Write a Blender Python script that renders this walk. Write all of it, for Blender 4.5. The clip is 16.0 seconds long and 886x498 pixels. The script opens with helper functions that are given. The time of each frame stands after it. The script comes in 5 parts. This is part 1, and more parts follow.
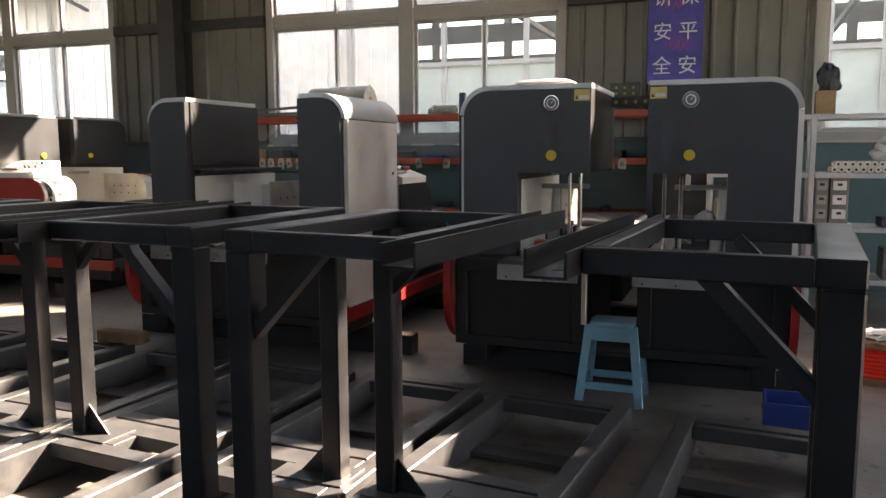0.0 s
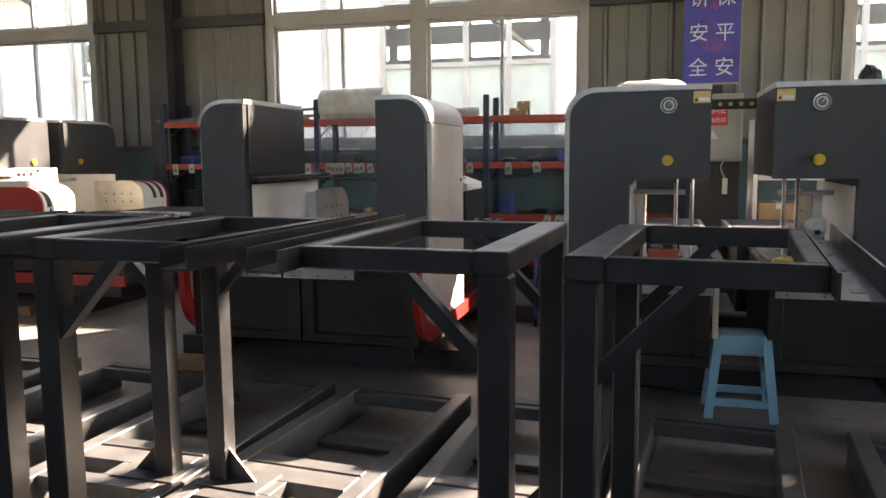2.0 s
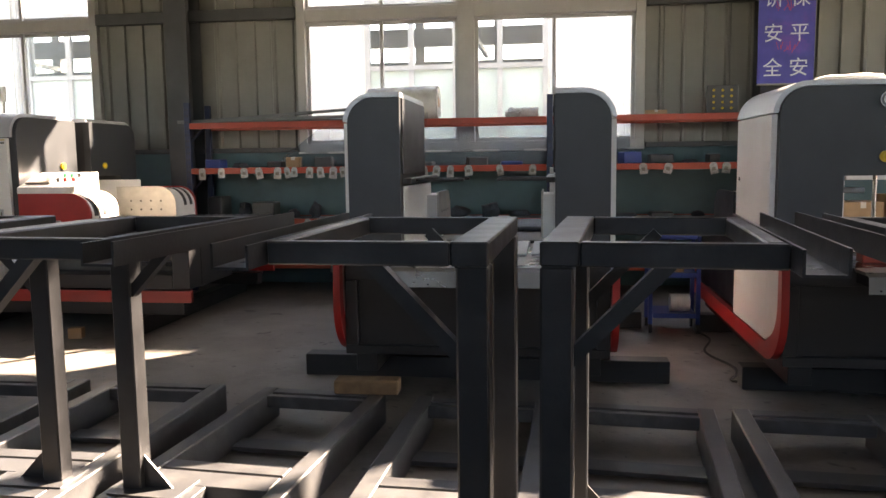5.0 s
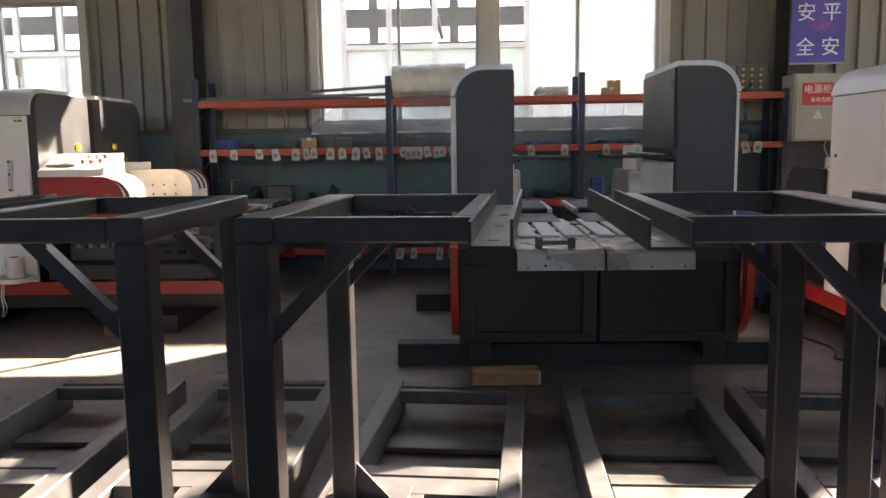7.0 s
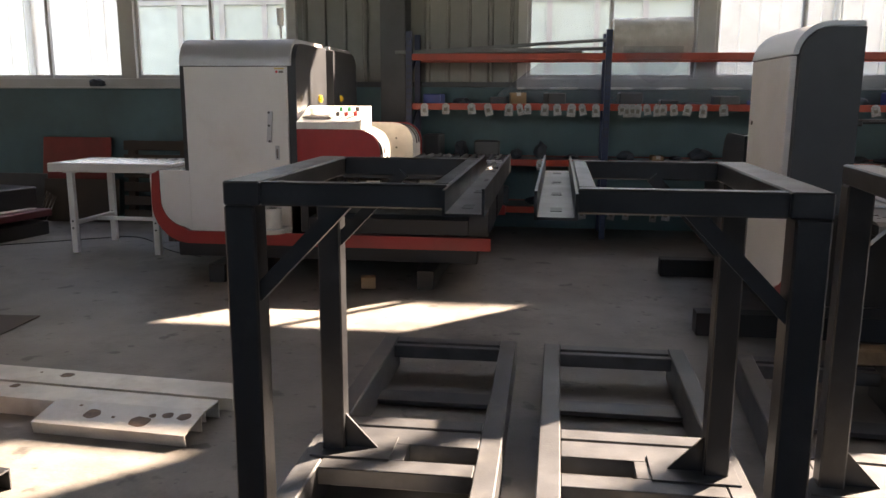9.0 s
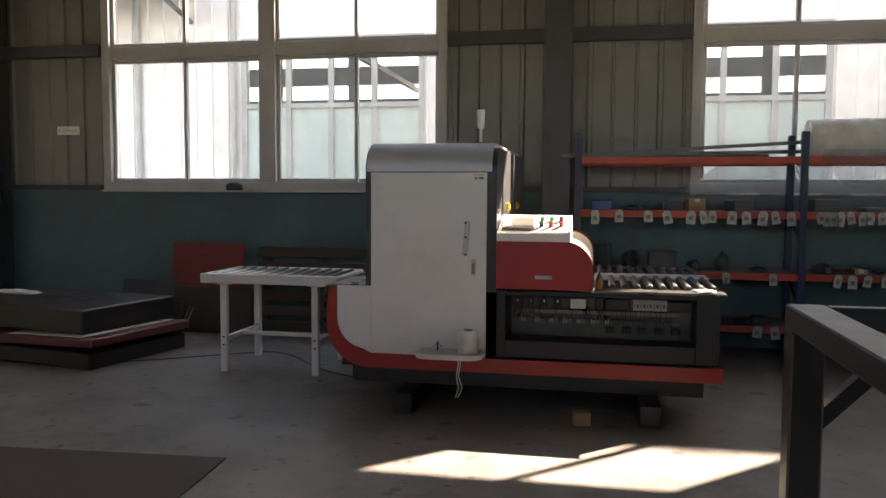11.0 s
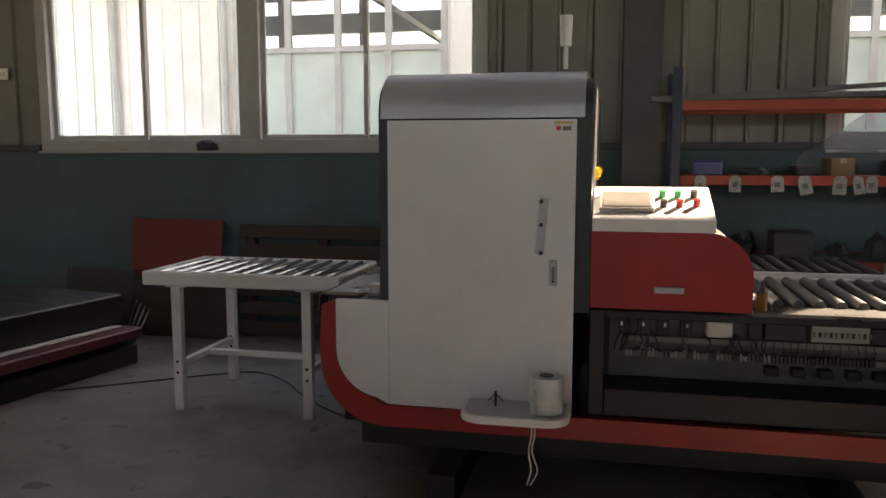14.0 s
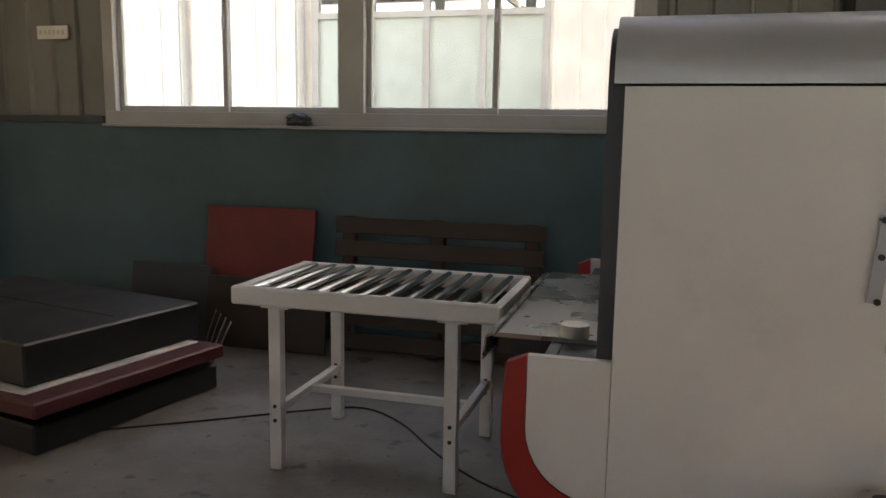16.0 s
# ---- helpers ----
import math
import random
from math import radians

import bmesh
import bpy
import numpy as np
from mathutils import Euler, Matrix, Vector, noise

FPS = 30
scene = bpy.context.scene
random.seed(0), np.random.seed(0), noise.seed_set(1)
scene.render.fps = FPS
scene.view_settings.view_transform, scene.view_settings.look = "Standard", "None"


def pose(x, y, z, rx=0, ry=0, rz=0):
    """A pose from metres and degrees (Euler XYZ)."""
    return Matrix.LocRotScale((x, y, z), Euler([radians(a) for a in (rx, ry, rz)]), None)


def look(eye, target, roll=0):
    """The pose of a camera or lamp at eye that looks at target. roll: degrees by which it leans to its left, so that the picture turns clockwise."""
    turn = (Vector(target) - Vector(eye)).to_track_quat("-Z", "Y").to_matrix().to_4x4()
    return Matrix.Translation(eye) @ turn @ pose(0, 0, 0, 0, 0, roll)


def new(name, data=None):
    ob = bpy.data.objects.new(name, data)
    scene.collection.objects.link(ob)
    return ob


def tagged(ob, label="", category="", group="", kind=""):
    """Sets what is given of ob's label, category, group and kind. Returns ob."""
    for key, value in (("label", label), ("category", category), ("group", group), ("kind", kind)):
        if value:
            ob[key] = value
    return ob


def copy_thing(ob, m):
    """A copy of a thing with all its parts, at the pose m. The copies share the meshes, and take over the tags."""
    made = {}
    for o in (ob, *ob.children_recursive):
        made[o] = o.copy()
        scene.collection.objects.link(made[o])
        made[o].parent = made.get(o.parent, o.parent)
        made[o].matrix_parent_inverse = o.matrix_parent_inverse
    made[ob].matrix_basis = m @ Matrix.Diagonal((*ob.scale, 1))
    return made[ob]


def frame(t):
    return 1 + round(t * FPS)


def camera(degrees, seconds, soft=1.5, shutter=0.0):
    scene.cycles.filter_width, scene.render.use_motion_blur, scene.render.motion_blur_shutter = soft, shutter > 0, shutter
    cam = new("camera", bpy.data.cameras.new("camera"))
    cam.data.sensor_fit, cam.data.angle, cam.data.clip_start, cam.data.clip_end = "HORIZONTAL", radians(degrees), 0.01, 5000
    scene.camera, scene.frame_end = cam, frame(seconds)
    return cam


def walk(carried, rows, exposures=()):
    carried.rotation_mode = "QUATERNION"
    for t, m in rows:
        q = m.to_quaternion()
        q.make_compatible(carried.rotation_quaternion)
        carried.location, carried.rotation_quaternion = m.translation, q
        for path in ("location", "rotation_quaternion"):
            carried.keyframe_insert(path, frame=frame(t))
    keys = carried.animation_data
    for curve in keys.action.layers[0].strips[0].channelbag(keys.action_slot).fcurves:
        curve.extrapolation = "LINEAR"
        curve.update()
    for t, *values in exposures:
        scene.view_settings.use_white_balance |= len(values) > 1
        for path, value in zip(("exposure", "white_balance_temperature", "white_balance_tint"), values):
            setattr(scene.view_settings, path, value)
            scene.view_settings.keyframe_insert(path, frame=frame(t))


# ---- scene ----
cam = camera(58.5, 16.0)
PATH = [
    (0, (-0.545, -0.088, 1.302), (-1.24, 1.772, 1.06), -0.2),
    (0.5, (-0.778, -0.082, 1.315), (-1.442, 1.789, 1.071), -0.4),
    (1, (-1.031, -0.104, 1.32), (-1.654, 1.783, 1.089), -0.3),
    (1.5, (-1.274, -0.124, 1.316), (-1.831, 1.783, 1.082), -0.5),
    (2, (-1.55, -0.093, 1.327), (-2.073, 1.823, 1.089), -0.5),
    (2.5, (-1.851, -0.119, 1.325), (-2.378, 1.797, 1.096), -0.3),
    (3, (-2.12, -0.094, 1.313), (-2.621, 1.829, 1.085), -0.5),
    (3.5, (-2.368, -0.054, 1.308), (-2.836, 1.877, 1.076), -0.6),
    (4, (-2.634, -0.082, 1.302), (-3.05, 1.862, 1.082), -0.4),
    (6.5, (-3.914, 0.059, 1.269), (-4.025, 2.041, 1.029), -1.2),
    (7, (-4.2, 0.095, 1.262), (-4.278, 2.076, 1.0), -0.9),
    (7.5, (-4.51, 0.114, 1.272), (-4.536, 2.094, 0.994), -0.8),
    (8, (-4.855, 0.12, 1.288), (-4.898, 2.096, 0.981), -0.5),
    (8.5, (-5.182, 0.087, 1.296), (-5.348, 2.048, 0.94), 0.3),
    (9, (-5.475, 0.123, 1.298), (-5.737, 2.069, 0.922), 0.2),
    (9.5, (-5.782, 0.219, 1.302), (-6.103, 2.157, 0.923), 0.2),
    (10, (-6.079, 0.306, 1.362), (-6.466, 2.238, 1.006), 0.1),
    (10.2, (-6.195, 0.365, 1.345), (-6.6, 2.3, 1.05), 0.2),
    (12.3, (-7.034, 1.334, 1.387), (-7.36, 3.306, 1.312), -0.5),
    (12.5, (-7.053, 1.487, 1.382), (-7.378, 3.46, 1.311), -0.6),
    (13, (-7.095, 1.823, 1.374), (-7.417, 3.795, 1.289), -0.6),
    (13.5, (-7.114, 2.148, 1.367), (-7.439, 4.116, 1.223), -0.7),
    (14, (-7.167, 2.464, 1.37), (-7.585, 4.406, 1.133), 0.0),
    (14.5, (-7.323, 2.742, 1.359), (-7.881, 4.638, 1.055), 0.9),
    (15, (-7.506, 2.998, 1.349), (-8.104, 4.88, 1.034), 1.0),
    (15.5, (-7.702, 3.206, 1.364), (-8.289, 5.091, 1.044), 1.2),
    (16, (-7.934, 3.432, 1.385), (-8.478, 5.334, 1.089), 0.9),
]
SKY, SUN = 0.15, 5.0
STOPS = [(0, 3.35, 8150), (1.5, 3.62, 8150), (2, 3.88, 8200), (2.5, 3.98, 8200), (4, 3.97, 8200), (7, 3.95, 8150), (8, 3.78, 8100), (9, 3.5, 8050), (10.2, 3.45, 7950), (12.5, 3.0, 8200), (13.5, 3.08, 8450), (15, 3.45, 9200), (16, 3.5, 9200)]
CLERE0, CLERE1 = 5.0, 6.3
walk(cam, [(t, look(eye, target, roll)) for t, eye, target, roll in PATH], [(t, e, k, 22) for t, e, k in STOPS])

# ---- world and sun ----
SUN_DIR = Vector((0.676, 0.673, 0.625)).normalized()
world = bpy.data.worlds.new("sky")
world.use_nodes = True
scene.world = world
wn = world.node_tree
sky = wn.nodes.new("ShaderNodeTexSky")
sky.sky_type, sky.sun_disc = "NISHITA", False
sky.sun_elevation = math.asin(SUN_DIR.z)
sky.sun_rotation = math.atan2(SUN_DIR.x, SUN_DIR.y)
wn.links.new(sky.outputs[0], wn.nodes["Background"].inputs[0])
wn.nodes["Background"].inputs[1].default_value = SKY
sun = new("sun", bpy.data.lights.new("sun", "SUN"))
sun.data.energy, sun.data.angle, sun.data.color = SUN, radians(0.55), (1.0, 0.93, 0.82)
sun.matrix_world = look(SUN_DIR * 30, (0, 0, 0))


# ---- materials ----
def material(name, colour, rough=0.5, metal=0.0, scale=6.0, vary=0.15, bump=0.1, fine=90.0, dirt=None, dirt_amount=0.0, island=0.0, coat=0.0):
    """Base colour broken up by a coarse and a fine noise, with relief, uneven gloss and optional dirt."""
    m = bpy.data.materials.new(name)
    m.use_nodes = True
    n, l = m.node_tree.nodes, m.node_tree.links
    b = n["Principled BSDF"]
    geo = n.new("ShaderNodeNewGeometry")
    coarse = n.new("ShaderNodeTexNoise")
    coarse.inputs["Scale"].default_value, coarse.inputs["Detail"].default_value = scale, 6
    grain = n.new("ShaderNodeTexNoise")
    grain.inputs["Scale"].default_value, grain.inputs["Detail"].default_value = fine, 3
    l.new(geo.outputs["Position"], coarse.inputs["Vector"])
    l.new(geo.outputs["Position"], grain.inputs["Vector"])
    ramp = n.new("ShaderNodeMapRange")
    ramp.inputs[1].default_value, ramp.inputs[2].default_value = 0.3, 0.7
    ramp.inputs[3].default_value, ramp.inputs[4].default_value = 1 - vary, 1 + vary
    l.new(coarse.outputs[0], ramp.inputs[0])
    hsv = n.new("ShaderNodeHueSaturation")
    hsv.inputs["Color"].default_value = (*colour, 1)
    value = ramp.outputs[0]
    if island:
        info = n.new("ShaderNodeObjectInfo")
        r2 = n.new("ShaderNodeMapRange")
        r2.inputs[3].default_value, r2.inputs[4].default_value = 1 - island, 1 + island
        l.new(info.outputs["Random"], r2.inputs[0])
        mul = n.new("ShaderNodeMath")
        mul.operation = "MULTIPLY"
        l.new(value, mul.inputs[0])
        l.new(r2.outputs[0], mul.inputs[1])
        value = mul.outputs[0]
    l.new(value, hsv.inputs["Value"])
    out = hsv.outputs[0]
    if dirt:
        spots = n.new("ShaderNodeTexNoise")
        spots.inputs["Scale"].default_value, spots.inputs["Detail"].default_value, spots.inputs["Roughness"].default_value = scale * 0.6, 10, 0.7
        l.new(geo.outputs["Position"], spots.inputs["Vector"])
        r3 = n.new("ShaderNodeMapRange")
        r3.inputs[1].default_value, r3.inputs[2].default_value = 0.5, 0.68
        r3.inputs[3].default_value, r3.inputs[4].default_value = 0, dirt_amount
        l.new(spots.outputs[0], r3.inputs[0])
        mix = n.new("ShaderNodeMix")
        mix.data_type = "RGBA"
        mix.inputs[7].default_value = (*dirt, 1)
        l.new(r3.outputs[0], mix.inputs[0])
        l.new(out, mix.inputs[6])
        out = mix.outputs[2]
    l.new(out, b.inputs["Base Color"])
    r4 = n.new("ShaderNodeMapRange")
    r4.inputs[3].default_value, r4.inputs[4].default_value = max(0.03, rough - 0.1), min(1, rough + 0.12)
    l.new(coarse.outputs[0], r4.inputs[0])
    l.new(r4.outputs[0], b.inputs["Roughness"])
    b.inputs["Metallic"].default_value = metal
    b.inputs["Coat Weight"].default_value = coat
    if bump:
        bp = n.new("ShaderNodeBump")
        bp.inputs["Strength"].default_value, bp.inputs["Distance"].default_value = bump, 0.004
        l.new(grain.outputs[0], bp.inputs["Height"])
        l.new(bp.outputs[0], b.inputs["Normal"])
    return m


def clear(name, tint=(0.95, 0.97, 0.96), rough=0.02, mixf=0.85, body=(0.8, 0.8, 0.8)):
    """See-through sheet: mostly passes light, the rest a glossy skin."""
    m = bpy.data.materials.new(name)
    m.use_nodes = True
    n, l = m.node_tree.nodes, m.node_tree.links
    b = n["Principled BSDF"]
    b.inputs["Base Color"].default_value = (*body, 1)
    b.inputs["Roughness"].default_value = rough
    t = n.new("ShaderNodeBsdfTransparent")
    t.inputs[0].default_value = (*tint, 1)
    noise_t = n.new("ShaderNodeTexNoise")
    noise_t.inputs["Scale"].default_value, noise_t.inputs["Detail"].default_value = 7, 8
    geo = n.new("ShaderNodeNewGeometry")
    l.new(geo.outputs["Position"], noise_t.inputs["Vector"])
    r = n.new("ShaderNodeMapRange")
    r.inputs[3].default_value, r.inputs[4].default_value = min(1, mixf + 0.08), max(0, mixf - 0.08)
    l.new(noise_t.outputs[0], r.inputs[0])
    mx = n.new("ShaderNodeMixShader")
    l.new(r.outputs[0], mx.inputs[0])
    l.new(b.outputs[0], mx.inputs[1])
    l.new(t.outputs[0], mx.inputs[2])
    l.new(mx.outputs[0], n["Material Output"].inputs[0])
    return m


CONCRETE = material("concrete_floor", (0.185, 0.172, 0.155), 0.5, 0, 2.4, 0.28, 0.4, 45, (0.085, 0.078, 0.07), 0.75)


def speckle(m, scale, low, high, colour, amount):
    """Small dark blotches of trodden dirt laid over a material's colour."""
    n, l = m.node_tree.nodes, m.node_tree.links
    b = n["Principled BSDF"]
    was = b.inputs["Base Color"].links[0].from_socket
    geo = n.new("ShaderNodeNewGeometry")
    tex = n.new("ShaderNodeTexNoise")
    tex.inputs["Scale"].default_value, tex.inputs["Detail"].default_value = scale, 4
    l.new(geo.outputs["Position"], tex.inputs["Vector"])
    r = n.new("ShaderNodeMapRange")
    r.inputs[1].default_value, r.inputs[2].default_value, r.inputs[3].default_value, r.inputs[4].default_value = low, high, 0, amount
    l.new(tex.outputs[0], r.inputs[0])
    mix = n.new("ShaderNodeMix")
    mix.data_type = "RGBA"
    mix.inputs[7].default_value = (*colour, 1)
    l.new(r.outputs[0], mix.inputs[0])
    l.new(was, mix.inputs[6])
    l.new(mix.outputs[2], b.inputs["Base Color"])


speckle(CONCRETE, 7.0, 0.63, 0.69, (0.05, 0.045, 0.04), 0.75)
speckle(CONCRETE, 22.0, 0.67, 0.71, (0.04, 0.036, 0.032), 0.7)
TEAL = material("teal_wall_paint", (0.07, 0.135, 0.15), 0.6, 0, 1.5, 0.18, 0.3, 40, (0.06, 0.09, 0.09), 0.5)
SHEET = material("grey_wall_sheet", (0.21, 0.21, 0.195), 0.45, 0.1, 1.2, 0.14, 0.08, 30, (0.13, 0.125, 0.11), 0.5)
STEEL_BEAM = material("dark_painted_steel", (0.055, 0.06, 0.066), 0.5, 0.1, 4, 0.2, 0.1)
PVC = material("white_window_plastic", (0.42, 0.42, 0.41), 0.4, 0, 3, 0.08, 0.05, 60, (0.36, 0.34, 0.30), 0.5)
GLASS = clear("dusty_window_glass", mixf=0.9)
CEIL = material("roof_sheet", (0.34, 0.35, 0.35), 0.55, 0.1, 1.5, 0.12, 0.1, 30)
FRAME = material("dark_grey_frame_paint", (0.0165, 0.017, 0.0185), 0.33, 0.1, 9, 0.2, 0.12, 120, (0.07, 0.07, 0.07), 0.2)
# Stand bases: the frame's dark paint, lightened to hold low sunlight in its colour.
BASE_SUNLIT = material("satin_grey_base_paint", (0.066, 0.068, 0.072), 0.33, 0.2, 9, 0.22, 0.12, 120, (0.18, 0.175, 0.16), 0.3)
PANEL = material("anthracite_machine_panel", (0.029, 0.032, 0.036), 0.36, 0.1, 5, 0.12, 0.25, 420)
BODY = material("black_machine_body", (0.012, 0.0125, 0.014), 0.45, 0.05, 5, 0.2, 0.12, 150)
WHITE = material("warm_white_machine_paint", (0.74, 0.73, 0.71), 0.34, 0, 2.5, 0.05, 0.12, 300, (0.52, 0.49, 0.44), 0.35)
SILVER = material("silver_grey_machine_trim", (0.47, 0.48, 0.50), 0.34, 0.25, 3, 0.07, 0.1, 250)
RED = material("red_machine_paint", (0.36, 0.022, 0.020), 0.35, 0, 4, 0.12, 0.1, 200, (0.2, 0.03, 0.03), 0.3)
STAINLESS = material("brushed_steel", (0.27, 0.26, 0.245), 0.27, 0.9, 5, 0.05, 0.05, 260)
PLATE = material("bare_drilled_plate", (0.55, 0.52, 0.46), 0.35, 0.6, 8, 0.15, 0.1, 150)
CHROME = material("chrome", (0.75, 0.75, 0.76), 0.13, 1, 8, 0.05, 0)
BLACK = material("black_plastic", (0.015, 0.015, 0.016), 0.45, 0, 8, 0.2, 0.1)
RUBBER = material("cable_rubber", (0.02, 0.02, 0.021), 0.6, 0, 8, 0.2, 0.1)
YELLOW = material("yellow_button_plastic", (0.62, 0.42, 0.03), 0.4, 0, 20, 0.1, 0.05)
YLABEL = material("yellow_label", (0.60, 0.46, 0.16), 0.5, 0, 30, 0.08, 0)
PAPER = material("white_paper", (0.72, 0.71, 0.68), 0.7, 0, 12, 0.1, 0.15)
DIAL = material("dial_face", (0.10, 0.105, 0.11), 0.35, 0, 20, 0.05, 0)
GREEN = material("green_button_plastic", (0.02, 0.32, 0.12), 0.35, 0, 20, 0.1, 0)
SCREEN = material("grey_screen", (0.20, 0.19, 0.17), 0.2, 0, 20, 0.08, 0)
ORANGE = material("orange_rack_beam", (0.37, 0.05, 0.026), 0.45, 0, 6, 0.15, 0.1, 90, (0.25, 0.05, 0.03), 0.4)
BLUE = material("blue_rack_upright", (0.010, 0.022, 0.065), 0.45, 0, 6, 0.15, 0.1)
SHELF = material("grey_shelf_board", (0.16, 0.17, 0.175), 0.5, 0.2, 6, 0.15, 0.1)
BAG = clear("clear_plastic_bag", (0.9, 0.9, 0.9), 0.25, 0.45, (0.75, 0.75, 0.75))
FILM = material("wrapped_film_roll", (0.60, 0.60, 0.58), 0.3, 0, 14, 0.1, 0.3, 60)


def translucent(m, colour, share):
    """Let part of the light that falls on the far side glow through a wrapped or hanging film."""
    n, l = m.node_tree.nodes, m.node_tree.links
    t = n.new("ShaderNodeBsdfTranslucent")
    t.inputs[0].default_value = (*colour, 1)
    mx = n.new("ShaderNodeMixShader")
    mx.inputs[0].default_value = share
    l.new(n["Principled BSDF"].outputs[0], mx.inputs[1])
    l.new(t.outputs[0], mx.inputs[2])
    l.new(mx.outputs[0], n["Material Output"].inputs[0])


ROLLFILM = material("bubble_wrap_roll", (0.62, 0.62, 0.59), 0.25, 0, 9, 0.12, 0.5, 70)
translucent(ROLLFILM, (0.6, 0.6, 0.57), 0.1)

DRAPE = clear("hanging_plastic_film", (0.86, 0.88, 0.9), 0.35, 0.86, (0.5, 0.53, 0.57))
POUCH = material("cloudy_parts_bag_plastic", (0.34, 0.35, 0.35), 0.35, 0, 60, 0.3, 0.3, 120, (0.2, 0.2, 0.2), 0.5)
WIREBOARD = material("dusty_mounting_board", (0.10, 0.095, 0.082), 0.6, 0, 9, 0.2, 0.1, 90, (0.06, 0.055, 0.05), 0.5)
CARD = material("cardboard", (0.36, 0.23, 0.13), 0.75, 0, 8, 0.12, 0.2)
NAVY = material("blue_plastic", (0.02, 0.05, 0.22), 0.4, 0, 8, 0.12, 0.08)
STOOL = material("light_blue_plastic", (0.17, 0.38, 0.48), 0.42, 0, 8, 0.08, 0.1, 120, (0.12, 0.25, 0.32), 0.3)
BANNER = material("violet_blue_banner", (0.055, 0.055, 0.33), 0.5, 0, 5, 0.25, 0.1, 40, (0.22, 0.05, 0.36), 0.5)
BANNER_TEXT = material("pale_banner_lettering", (0.62, 0.66, 0.72), 0.5, 0, 8, 0.06, 0)
SIGN_RED = material("red_sign", (0.55, 0.035, 0.04), 0.45, 0, 8, 0.1, 0)
CABINET = material("grey_cabinet_paint", (0.29, 0.29, 0.26), 0.45, 0, 4, 0.08, 0.1)
WOOD = material("rough_timber", (0.19, 0.115, 0.06), 0.75, 0, 14, 0.3, 0.5, 70)
BOARD = material("brown_fibreboard", (0.058, 0.042, 0.032), 0.7, 0, 3, 0.18, 0.3, 80, (0.055, 0.04, 0.03), 0.6)
MILL = material("stained_mill_steel", (0.58, 0.55, 0.50), 0.4, 0.45, 7, 0.15, 0.2, 60, (0.30, 0.22, 0.15), 0.4)
STAIN = material("brown_rust_stain", (0.13, 0.085, 0.06), 0.7, 0, 30, 0.3, 0.1, 150, (0.22, 0.17, 0.13), 0.7)
RUST = material("rusty_steel_tube", (0.125, 0.092, 0.072), 0.5, 0.5, 12, 0.3, 0.3, 90, island=0.35)
REDCABLE = material("red_cable", (0.70, 0.03, 0.015), 0.4, 0, 8, 0.1, 0.1)
FACADE = material("white_facade_sheet", (0.82, 0.80, 0.76), 0.55, 0, 0.8, 0.06, 0.05, 20, (0.58, 0.55, 0.50), 0.4)
FROST = material("frosted_pale_green_glass", (0.48, 0.56, 0.53), 0.35, 0, 1, 0.05, 0)
DARKGLASS = clear("clear_facade_glass", (0.9, 0.93, 0.93), 0.03, 0.85, (0.3, 0.32, 0.33))
ASPHALT = material("yard_concrete", (0.36, 0.35, 0.32), 0.7, 0, 0.7, 0.15, 0.2, 30)
BROWNRED = material("dull_dark_red_paint", (0.085, 0.014, 0.016), 0.5, 0, 4, 0.15, 0.1, 200, (0.06, 0.02, 0.02), 0.5)
DULLRED = material("dusty_red_sheet_paint", (0.21, 0.024, 0.022), 0.5, 0, 4, 0.15, 0.1, 200, (0.12, 0.03, 0.03), 0.4)
GREYCLOTH = material("dark_bundled_cloth", (0.05, 0.06, 0.075), 0.85, 0, 12, 0.3, 0.4)
AMBER = material("amber_oil", (0.20, 0.095, 0.02), 0.25, 0, 12, 0.1, 0)
LAMPWHITE = material("milky_lamp_plastic", (0.66, 0.66, 0.65), 0.35, 0, 12, 0.05, 0)


# ---- mesh helpers ----
def box(bm, x0, x1, y0, y1, z0, z1, bev=0.004):
    r = bmesh.ops.create_cube(bm, size=1, matrix=Matrix.LocRotScale(((x0 + x1) / 2, (y0 + y1) / 2, (z0 + z1) / 2), None, (abs(x1 - x0), abs(y1 - y0), abs(z1 - z0))))
    if bev:
        es = list({e for v in r["verts"] for e in v.link_edges})
        bmesh.ops.bevel(bm, geom=es, offset=min(bev, 0.3 * min(abs(x1 - x0), abs(y1 - y0), abs(z1 - z0))), segments=1, affect="EDGES", profile=0.5)
    return bm


def cyl(bm, p, q, r, seg=16, r2=None):
    p, q = Vector(p), Vector(q)
    m = Matrix.Translation((p + q) / 2) @ (q - p).to_track_quat("Z", "Y").to_matrix().to_4x4()
    bmesh.ops.create_cone(bm, cap_ends=True, segments=seg, radius1=r, radius2=r if r2 is None else r2, depth=(q - p).length, matrix=m)
    return bm


def bar(bm, p, q, w, h, up=(0, 0, 1)):
    """A straight bar of section w x h from p to q."""
    p, q = Vector(p), Vector(q)
    z = (q - p).normalized()
    x = Vector(up).cross(z).normalized()
    y = z.cross(x)
    m = Matrix((x, y, z)).transposed().to_4x4()
    m.translation = (p + q) / 2
    bmesh.ops.create_cube(bm, size=1, matrix=m @ Matrix.Diagonal((w, h, (q - p).length, 1)))
    return bm


